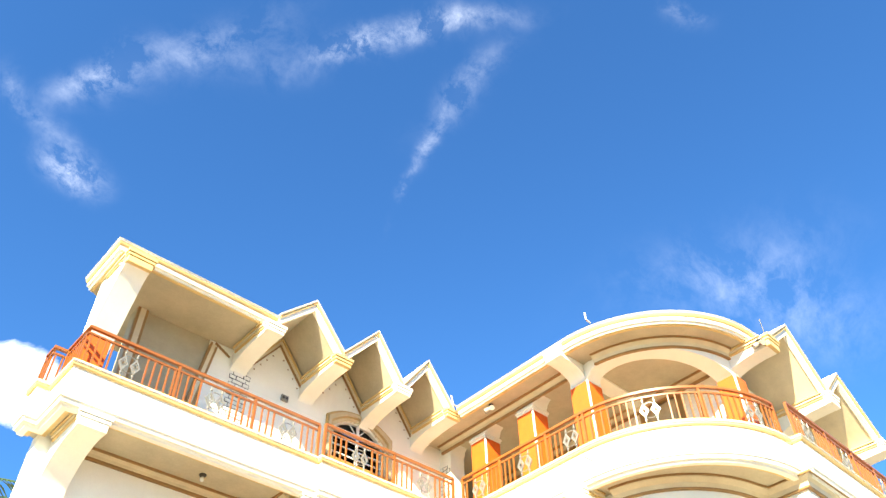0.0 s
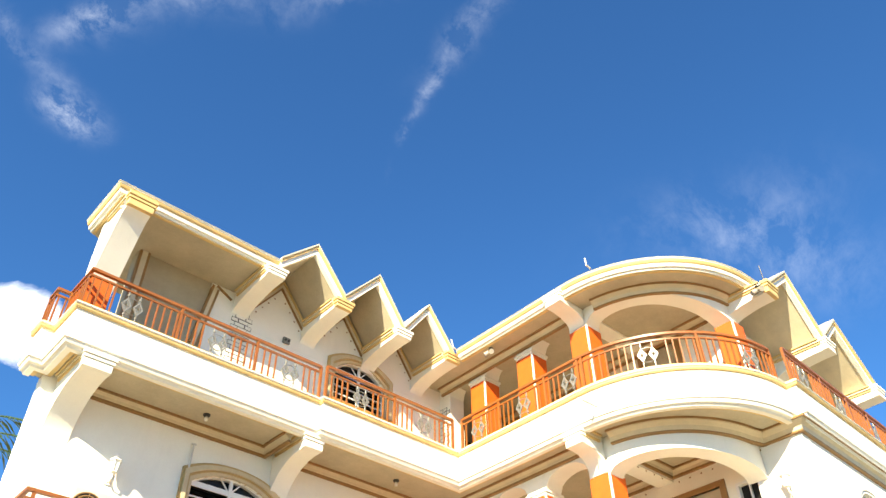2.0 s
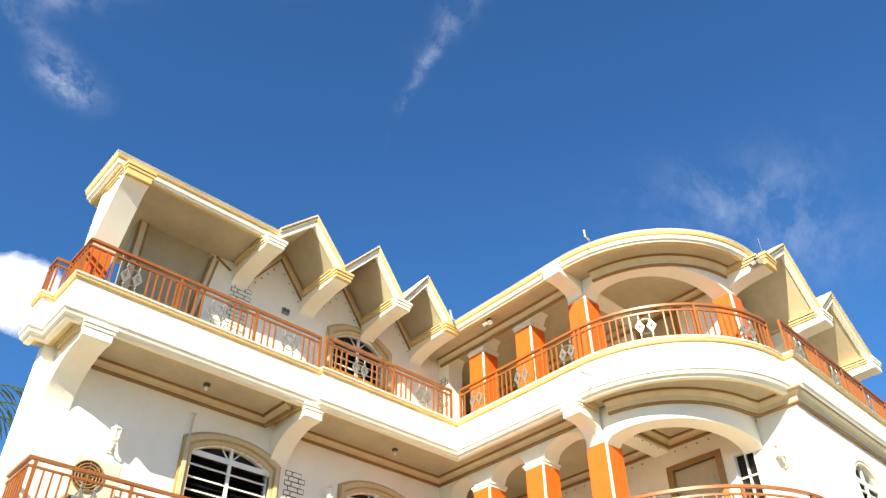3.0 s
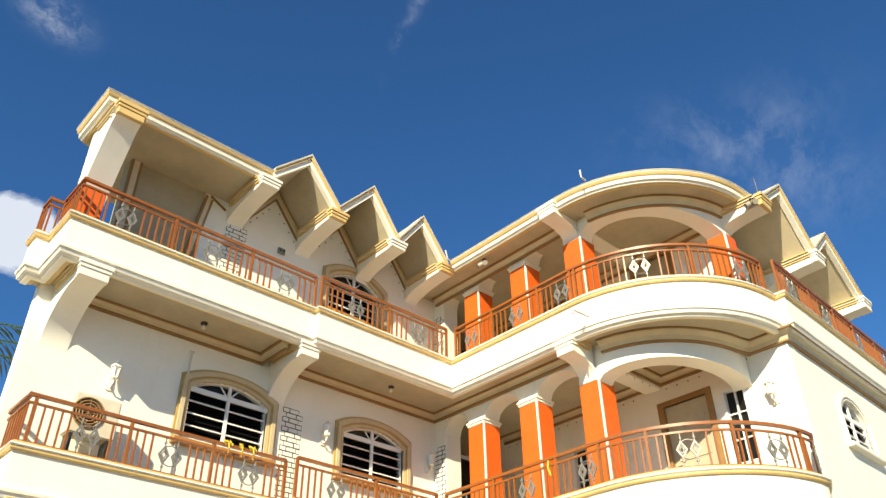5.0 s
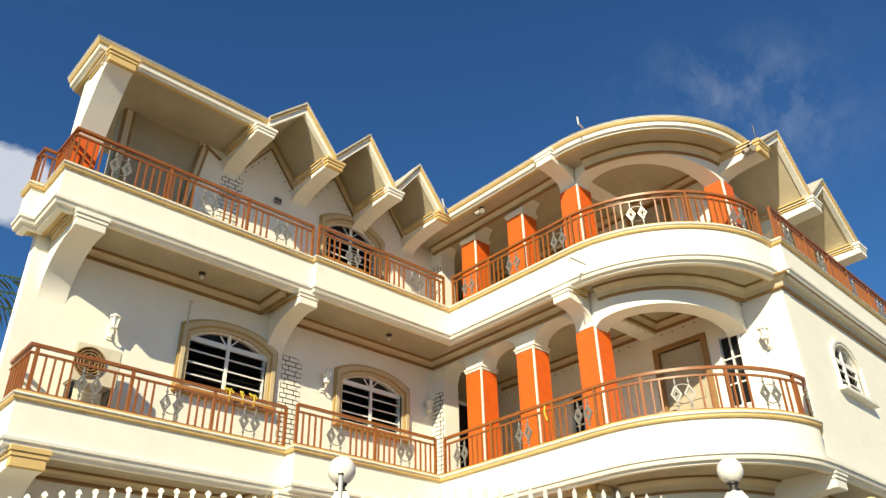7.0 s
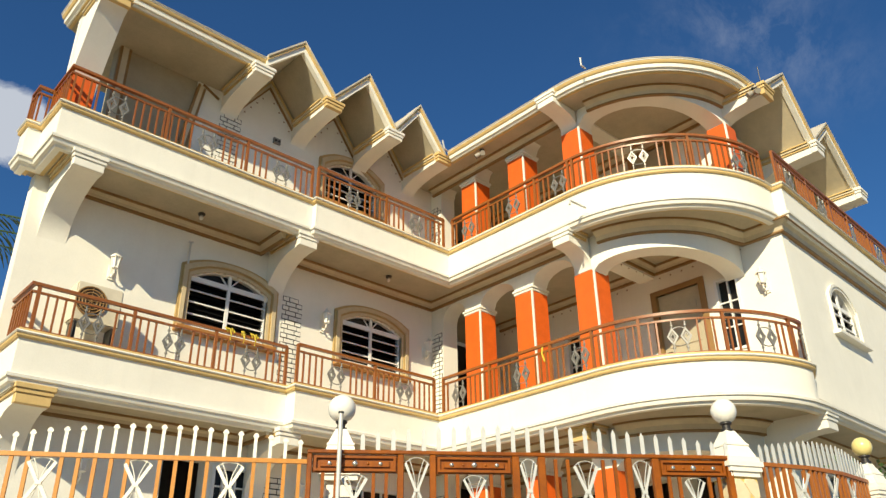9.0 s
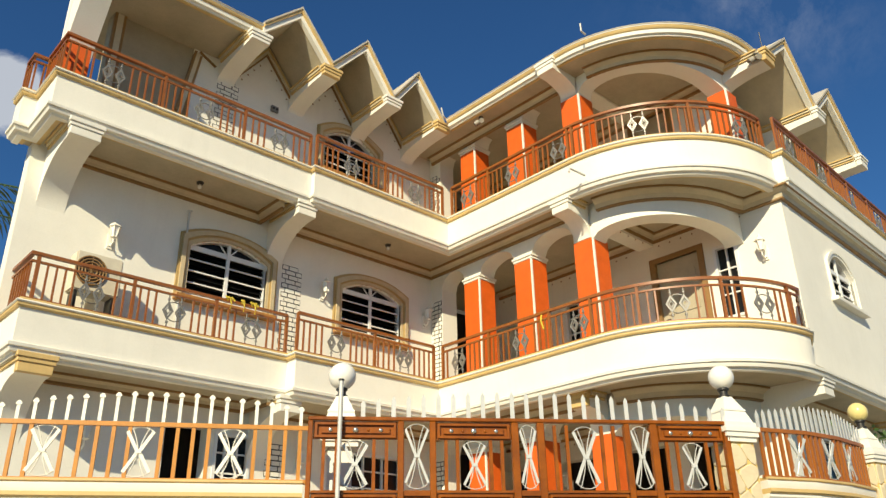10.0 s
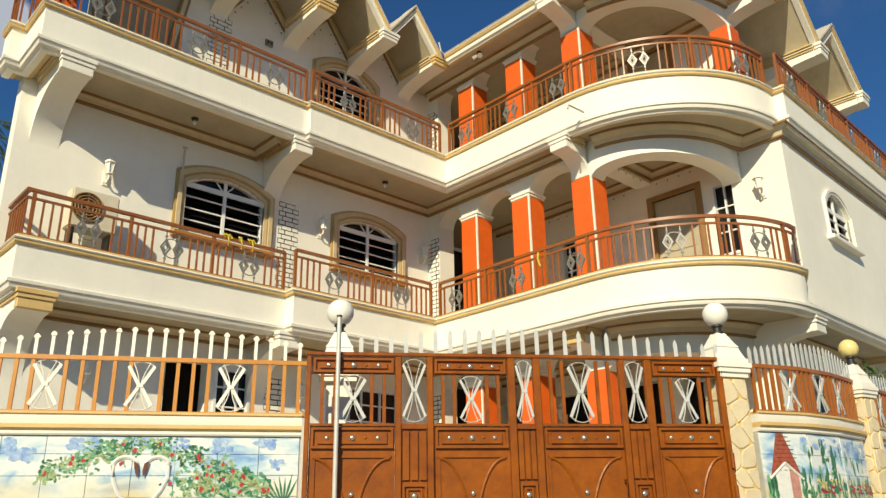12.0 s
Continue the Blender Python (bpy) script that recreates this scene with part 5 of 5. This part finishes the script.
tagged(part("painted_dabs", bm, SHADOWBLUE, left_wall, "painted blue dabs"), kind="stuff")
HEART = FOFF + 2.36
for k in (-1, 1):
    # one of two facing necks, arched into a heart, with a dark bill in its middle
    bm = bmesh.new()
    pts = [FL.at(HEART + k * (0.024 + 0.086 * (1 - math.cos(a))), 0.004, 2.055 + 0.075 * math.sin(a)) for a in (0.35 + 2.55 * i / 15 for i in range(16))]
    tube(bm, pts + [FL.at(HEART + k * 0.185, 0.004, 1.99), FL.at(HEART + k * 0.15, 0.004, 1.90), FL.at(HEART + k * 0.07, 0.004, 1.80)], 0.016, 6)
    part("painted_neck", bm, PETAL, left_wall, "painted white curved neck")
    bm = bmesh.new()
    bm.faces.new([bm.verts.new(FL.at(HEART + k * u, 0.026, z)) for u, z in ((0.052, 2.10), (0.022, 2.085), (0.012, 2.03), (0.020, 1.985), (0.034, 2.02), (0.046, 2.06))])
    part("painted_bill", bm, BILL, left_wall, "painted dark brown bill")
bm = bmesh.new()
for k in range(11):
    a = radians(40 + 12 * k)
    s, z = FOFF + 3.37, 1.78
    q = random.uniform(0.2, 0.3)
    v = [bm.verts.new(FL.at(s + u * math.cos(a) + w * math.sin(a), PAINT, z + u * math.sin(a) - w * math.cos(a))) for u, w in ((0, 0.004), (q * 0.6, 0.010), (q * 1.05, 0), (q * 0.6, -0.007), (0, -0.004))]
    if s + q * math.cos(a) < FL.len - 0.03:
        bm.faces.new(v)
tagged(part("painted_tuft", bm, LEAVES[2], left_wall, "painted dark palm tuft"), kind="stuff")


RFENCE = material("red_brown_fence", (0.36, 0.115, 0.016), 0.4, spots=0.10, scale=6, grain=55, bump=0.06)


def spiked_fence(path, label, ornaments, peak, arrow, gap=0.113, z0=2.44, z1=2.84, mat=FENCE):
    """Rails, bars with pointed tips, and crossed ornaments along a plan line."""
    fen = thing("fence", path[0][0], path[0][1], z0, label=label, category="fence")
    for z in (z0, z1):
        bm = bmesh.new()
        sweep(bm, path, [(-0.018, z - 0.016), (0.018, z - 0.016), (0.018, z + 0.016), (-0.018, z + 0.016)])
        part("rail", bm, mat, fen)
    runs, total = [], 0.0
    for p, q in zip(path, path[1:]):
        f = Face(p, q)
        runs.append((total, f))
        total += f.len
    bar = bar_mesh("bar", 0.028, 0.022, z1 - z0 - 0.03, mat)
    k = round(total / gap)
    for i in range(k):
        s = total * (i + 0.5) / k
        f = [(t0, g) for t0, g in runs if s >= t0][-1]
        u = s - f[0]
        near = min((abs(s - c) for c in ornaments), default=9)
        if near > gap * 0.6:
            piece("bar", bar, f[1].basis(u, 0, z0 + 0.015), fen)
        h = 0.075 + 0.155 * max(0.0, 1 - ((s - peak[0]) / peak[1]) ** 2)
        piece("spike", spike_mesh(h, arrow), f[1].basis(u, 0, z1 + 0.016), fen)
    for c in ornaments:
        f = [(t0, g) for t0, g in runs if c >= t0][-1]
        crossed(f[1], c - f[0] - 0.092, c - f[0] + 0.092, z0 + 0.016, z1 - 0.016, fen, mat=TRIM if arrow else None)


spiked_fence([FE, PJ], "ochre-brown garden fence with white arrow tips and crossed ornaments", [FOFF + c for c in (0.34, 0.99, 1.64, 2.29, 2.94)], (FOFF + 2.45, 1.35), True)

RW = [(6.50, 3.12), (7.0, 2.93), (7.5, 2.86), (8.1, 2.88)]
RW2 = [(8.42, 2.92), (13.5, 3.15)]
right_wall = garden_wall(RW, "curved garden wall of painted glazed tiles beside the gate pier", 2.335)
for p, q in zip(RW, RW[1:]):
    f = Face(p, q)
    tile_field(f, 0.003, f.len - 0.003, 0.3, right_wall, 2.335)
far_wall = garden_wall(RW2, "garden wall of painted glazed tiles along the street", 2.335)
f = Face(*RW2)
tile_field(f, 0.003, 3.0, 0.3, far_wall, 2.335)
spiked_fence(RW, "red-brown garden fence with silver spikes on the curved wall", [0.42, 0.85, 1.2], (0.85, 1.1), False, 0.07, 2.50, 2.89, RFENCE)
spiked_fence(RW2, "red-brown garden fence with silver spikes along the street", [0.5, 1.4, 2.3], (2.5, 2.6), False, 0.09, 2.50, 2.89, RFENCE)
# painted chapel and trees on the curved wall
f0, f1, f2 = (Face(p, q) for p, q in zip(RW, RW[1:]))
bm = bmesh.new()
bm.faces.new([bm.verts.new(f0.at(s, PAINT, z)) for s, z in ((0.075, 1.98), (0.185, 2.325), (0.255, 2.325), (0.405, 1.98), (0.24, 2.09))])
part("painted_roof", bm, BRICKRED, right_wall, "painted red brick spire")
bm = bmesh.new()
for r in range(9):
    z = 2.02 + 0.034 * r
    for u in range(5):
        s = 0.10 + 0.011 * r + (0.30 - 0.024 * r) * (u + 0.5 * (r % 2)) / 5
        bm.faces.new([bm.verts.new(f0.at(s + p, PAINT + 0.0004, z + q)) for p, q in ((0.0, 0.0), (0.038, 0.002), (0.038, 0.008), (0.0, 0.006))])
tagged(part("painted_bricks", bm, BILL, right_wall, "painted dark brick lines"), kind="stuff")
bm = bmesh.new()
bm.faces.new([bm.verts.new(f0.at(s, PAINT, z)) for s, z in ((0.275, 1.70), (0.37, 1.70), (0.37, 2.00), (0.275, 2.06))])
part("painted_side", bm, PINK, right_wall, "painted pink side wall")
bm = bmesh.new()
bm.faces.new([bm.verts.new(f0.at(s, PAINT + 0.0004, z)) for s, z in ((0.12, 1.70), (0.275, 1.70), (0.275, 2.04), (0.24, 2.07), (0.12, 1.99))])
for a, b in (((0.06, 1.955), (0.24, 2.085)), ((0.24, 2.085), (0.42, 1.955))):
    tube(bm, [f0.at(a[0], 0.006, a[1]), f0.at(b[0], 0.006, b[1])], 0.012, 5)
part("painted_chapel", bm, PETAL, right_wall, "painted white chapel wall")
# painted hills along the top and two tall dark trees
bm = bmesh.new()
for k in range(70):
    g = random.choice((f0, f1, f1, f2, f2))
    s = random.uniform(0.45, g.len - 0.03) if g is f0 else random.uniform(0.03, g.len - 0.03)
    blob(bm, g, s, random.uniform(2.17, 2.29), random.uniform(0.012, 0.03), random.uniform(0.012, 0.035), PAINT - 0.0012 + 0.00001 * k, 9, 0.4)
tagged(part("painted_hills", bm, SHADOWBLUE, right_wall, "painted blue hills"), kind="stuff")
bm = bmesh.new()
for u, top in ((0.20, 2.27), (0.33, 2.22)):
    for k in range(46):
        z = random.uniform(1.86, top)
        blob(bm, f1, u + random.gauss(0, 0.024) * (0.5 + 2.2 * (top - z)), z, random.uniform(0.006, 0.016), random.uniform(0.012, 0.034), PAINT + 0.0010 + 0.00001 * k, 8, 0.4)
tagged(part("painted_trees", bm, LEAVES[2], right_wall, "painted tall dark trees"), kind="stuff")
bm = bmesh.new()
for k in range(24):
    g = random.choice((f1, f2))
    blob(bm, g, random.uniform(0.05, g.len - 0.05), random.uniform(1.86, 1.95), random.uniform(0.02, 0.05), 0.012, PAINT + 0.0005, 8, 0.4)
tagged(part("painted_path", bm, YELLOWED, right_wall, "painted yellow path"), kind="stuff")
for j, mat in enumerate(LEAVES[:3]):
    bm = bmesh.new()
    for k in range(60):
        g = random.choice((f0, f1, f1, f2, f2))
        s = random.uniform(0.40, g.len) if g is f0 else random.uniform(0, g.len - 0.02)
        blob(bm, g, s, random.uniform(1.72, 1.96 + 0.25 * (k % 4 == 0)), random.uniform(0.007, 0.018), random.uniform(0.02, 0.07), PAINT + 0.0003 * j, 8, 0.35)
    for k in range(8):
        blob(bm, f0, random.uniform(0.03, 0.12), random.uniform(1.75, 1.95), 0.014, 0.05, PAINT + 0.0003 * j, 8, 0.35)
    tagged(part("painted_trees", bm, mat, right_wall, "painted green trees"), kind="stuff")
bm = bmesh.new()
for k in range(26):
    g = random.choice((f1, f2))
    blob(bm, g, random.uniform(0.05, g.len - 0.05), random.uniform(1.84, 1.92), 0.035, 0.012, PAINT + 0.0012, 8, 0.4)
tagged(part("painted_flowers", bm, ROSE, right_wall, "painted red flower bed"), kind="stuff")


# ---- piers with stone faces, white caps and globe lamps ----
def cells(w, h, k):
    """Voronoi stones in a w by h face: shrunk convex polygons."""
    pts = []
    rows = max(1, round(h / 0.17))
    for r in range(rows):
        for c in range(k):
            pts.append(((c + 0.5 + random.uniform(-0.34, 0.34) + (0.25 if r % 2 else -0.25)) * w / k, (r + 0.5 + random.uniform(-0.3, 0.3)) * h / rows))
    out = []
    for i, (px_, py_) in enumerate(pts):
        poly = [(0, 0), (w, 0), (w, h), (0, h)]
        for j, (qx, qy) in enumerate(pts):
            if i == j or not poly:
                continue
            mx, my, nx, ny = (px_ + qx) / 2, (py_ + qy) / 2, qx - px_, qy - py_
            res = []
            for a, b in zip(poly, poly[1:] + poly[:1]):
                da, db = (a[0] - mx) * nx + (a[1] - my) * ny, (b[0] - mx) * nx + (b[1] - my) * ny
                if da <= 0:
                    res.append(a)
                if da * db < 0:
                    u = da / (da - db)
                    res.append((a[0] + (b[0] - a[0]) * u, a[1] + (b[1] - a[1]) * u))
            poly = res
        if len(poly) >= 3:
            out.append(poly)
    return out


def stone_face(f, w, z0, z1, parent):
    for poly in cells(w, z1 - z0, 2):
        cx, cy = sum(p[0] for p in poly) / len(poly), sum(p[1] for p in poly) / len(poly)
        # cut the corners, then draw in for the joint
        rnd = []
        for a, b in zip(poly, poly[1:] + poly[:1]):
            rnd += [(a[0] * 0.8 + b[0] * 0.2, a[1] * 0.8 + b[1] * 0.2), (a[0] * 0.2 + b[0] * 0.8, a[1] * 0.2 + b[1] * 0.8)]
        size = max(0.03, max(math.hypot(p[0] - cx, p[1] - cy) for p in poly))
        bm = bmesh.new()
        rings = []
        for q, o in ((1 - 0.005 / size, -0.002), (1 - 0.007 / size, 0.007), (1 - 0.018 / size, 0.011)):
            rings.append([bm.verts.new(f.at(cx + (x - cx) * q, o, z0 + cy + (y - cy) * q)) for x, y in rnd])
        n = len(rnd)
        for a, b in zip(rings, rings[1:]):
            for k in range(n):
                bm.faces.new((a[k], a[(k + 1) % n], b[(k + 1) % n], b[k]))
        bm.faces.new(rings[-1])
        part("stone", bm, STONE, parent)


def gate_pier(x, y, turn, w, z_cap, z_top, r, glass, label, faces=True):
    pier = thing("gate_pier", x, y, 0, label=label, category="pier", group="gate piers")
    c, s = math.cos(turn), math.sin(turn)
    loc = lambda a, b: (x + c * a - s * b, y + s * a + c * b)
    h = w / 2

    def ring(e):
        return [loc(-e, -e), loc(e, -e), loc(e, e), loc(-e, e)]
    bm = bmesh.new()
    slab(bm, ring(h if faces else h * 0.8), 0, z_cap)
    part("shaft", bm, MORTAR if faces else TRIM, pier, "ochre mortar core" if faces else "cream painted shaft")
    if faces:
        for a, b in ((0, 1), (3, 0), (1, 2)):
            q = ring(h)
            stone_face(Face(q[a], q[b]), w, 0.3, z_cap - 0.01, pier)
    bm = bmesh.new()
    H = z_top - z_cap
    outline = [(1.18, 0.0), (1.18, 0.1), (1.32, 0.1), (1.32, 0.2), (1.42, 0.2), (1.42, 0.3), (1.28, 0.3), (1.28, 0.4), (1.18, 0.4), (0.86, 0.66), (0.92, 0.66), (0.9, 0.7), (0.84, 0.7), (0.36, 1.0)]
    loops = [[bm.verts.new((*p, z_cap + H * t)) for p in ring(h * e)] for e, t in outline]
    for lo, hi in zip(loops, loops[1:]):
        for k in range(4):
            bm.faces.new((lo[k], lo[(k + 1) % 4], hi[(k + 1) % 4], hi[k]))
    bm.faces.new(loops[0][::-1])
    bm.faces.new(loops[-1])
    part("cap", bm, TRIM, pier, "white stepped pyramid cap")
    lamp = thing("globe_lamp", x, y, z_top, label="white glass globe lamp on a pier cap" if glass is FROST else "yellowed glass globe lamp on a pier cap", category="lamp", group="globe lamps")
    bm = bmesh.new()
    lathe(bm, (x, y, z_top), [(0.05, -0.004), (0.05, 0.015), (0.035, 0.02), (0.035, 0.05), (0.05, 0.06), (0.05, 0.075)], 14)
    part("collar", bm, STEEL, lamp, "dark metal collar")
    bm = bmesh.new()
    lathe(bm, (x, y, z_top + 0.065 + r), [(max(0.004, r * math.sin(radians(a))), -r * math.cos(radians(a))) for a in range(12, 181, 12)], 24)
    part("globe", bm, glass, lamp, smooth=True)


TURN = math.atan2(G.d.y, G.d.x)
random.seed(9)
gate_pier(6.354, 3.279, TURN + 0.2, 0.24, 2.77, 3.17, 0.108, FROST, "stone-faced gate pier with a white stepped cap")
gate_pier(8.25, 2.90, TURN + 0.45, 0.20, 2.74, 3.08, 0.092, YELLOWED, "stone-faced wall pier with a white stepped cap")
gate_pier(6.75 * math.sin(radians(35.6)), 6.75 * math.cos(radians(35.6)), TURN, 0.25, 2.78, 3.22, 0.118, FROST, "slim cream pier behind the gate with a white cap", False)

# ---- the street pole before the gate ----
foot = G.at(0.242, 0.07, 0)
pole = thing("street_pole", foot.x, foot.y, 0, label="slim pale metal pole standing close before the gate", category="pole")
bm = bmesh.new()
tube(bm, [foot, foot + Vector((0, 0, 3.2))], 0.018, 12)
part("shaft", bm, PIPE, pole)
bm = bmesh.new()
tube(bm, [foot + Vector((0, 0, 3.2)), foot + Vector((0, 0, 3.215))], 0.022, 12)
part("cap", bm, STEEL, pole)
for z in (0.9, 2.25, 2.9):
    bm = bmesh.new()
    fbox(bm, G, 0.234, 0.250, 0.028, 0.058, z, z + 0.025)
    part("clip", bm, STEEL, pole)


# ---- greenery: a palm behind the house's corner and a bush behind the wall ----
PALM = material("palm_leaf", (0.045, 0.085, 0.025), 0.45, spots=0.25, scale=4, grain=30, bump=0.1)
BARK = material("palm_bark", (0.16, 0.12, 0.08), 0.9, spots=0.2, scale=6, grain=30, bump=0.6)
BUSHM = material("bush_leaf", (0.06, 0.12, 0.025), 0.5, spots=0.25, scale=5, grain=30, bump=0.1)


def palm(x, y, h):
    tree = thing("palm_tree", x, y, 0, label="tall coconut palm with drooping fronds beside the house", category="tree")
    bm = bmesh.new()
    n = 14
    rings = []
    for i in range(n + 1):
        u = i / n
        c = Vector((x + 0.4 * u * u, y, h * u))
        r = 0.17 - 0.07 * u + (0.008 if i % 2 else 0)
        rings.append([bm.verts.new(c + Vector((r * math.cos(k * math.tau / 10), r * math.sin(k * math.tau / 10), 0))) for k in range(10)])
    for a, b in zip(rings, rings[1:]):
        for k in range(10):
            bm.faces.new((a[k], a[(k + 1) % 10], b[(k + 1) % 10], b[k]))
    part("trunk", bm, BARK, tree)
    top = Vector((x + 0.4, y, h))
    for k in range(15):
        az, up = k * math.tau / 15 + random.uniform(-0.2, 0.2), random.uniform(0.1, 0.9)
        d = Vector((math.cos(az), math.sin(az), 0))
        side = Vector((-d.y, d.x, 0))
        L = random.uniform(2.4, 3.1)
        spine = [top + d * (L * i / 16) + Vector((0, 0, up * L * (i / 16) - 0.26 * L * (1.1 + up) * (i / 16) ** 2.1)) for i in range(17)]
        bm = bmesh.new()
        tube(bm, spine, 0.018, 4)
        for i in range(2, 17):
            for q in (0.0, 0.5):
                p = spine[i] + (spine[min(16, i + 1)] - spine[i]) * q
                ln = 0.62 * math.sin(math.pi * min(1, (i + q) / 17 * 0.9 + 0.08)) + 0.08
                for s in (-1, 1):
                    tip = p + side * s * ln * 0.75 + d * ln * 0.45 + Vector((0, 0, -ln * random.uniform(0.35, 0.7)))
                    m = (p + tip) / 2 + Vector((0, 0, 0.04))
                    v = [bm.verts.new(c) for c in (p, m + d * 0.022, tip, m - d * 0.022)]
                    bm.faces.new(v)
        part("frond", bm, PALM, tree)


random.seed(21)
palm(0.55, 16.3, 8.0)
bush_ob = thing("bush", 12.4, 4.1, 0.25, label="dark green leafy bush behind the garden wall", category="bush")
bm = bmesh.new()
for k in range(5):
    a = k * math.tau / 5
    tube(bm, [(12.4, 4.1, 0.25), (12.4 + 0.3 * math.cos(a), 4.1 + 0.2 * math.sin(a), 1.8), (12.4 + 0.6 * math.cos(a), 4.1 + 0.3 * math.sin(a), 2.9)], 0.025, 6)
part("stems", bm, BARK, bush_ob)
bm = bmesh.new()
for k in range(1700):
    p = Vector((12.4 + random.gauss(0, 0.5), 4.1 + random.gauss(0, 0.28), min(3.7, random.gauss(2.95, 0.36))))
    u = Vector((random.gauss(0, 1), random.gauss(0, 1), random.gauss(0, 0.6))).normalized()
    v = u.cross(Vector((random.gauss(0, 1), random.gauss(0, 1), random.gauss(0, 1)))).normalized()
    bm.faces.new([bm.verts.new(p + q) for q in (u * 0.07, v * 0.028, -u * 0.07, -v * 0.028)])
tagged(part("crown", bm, BUSHM, bush_ob), kind="stuff")
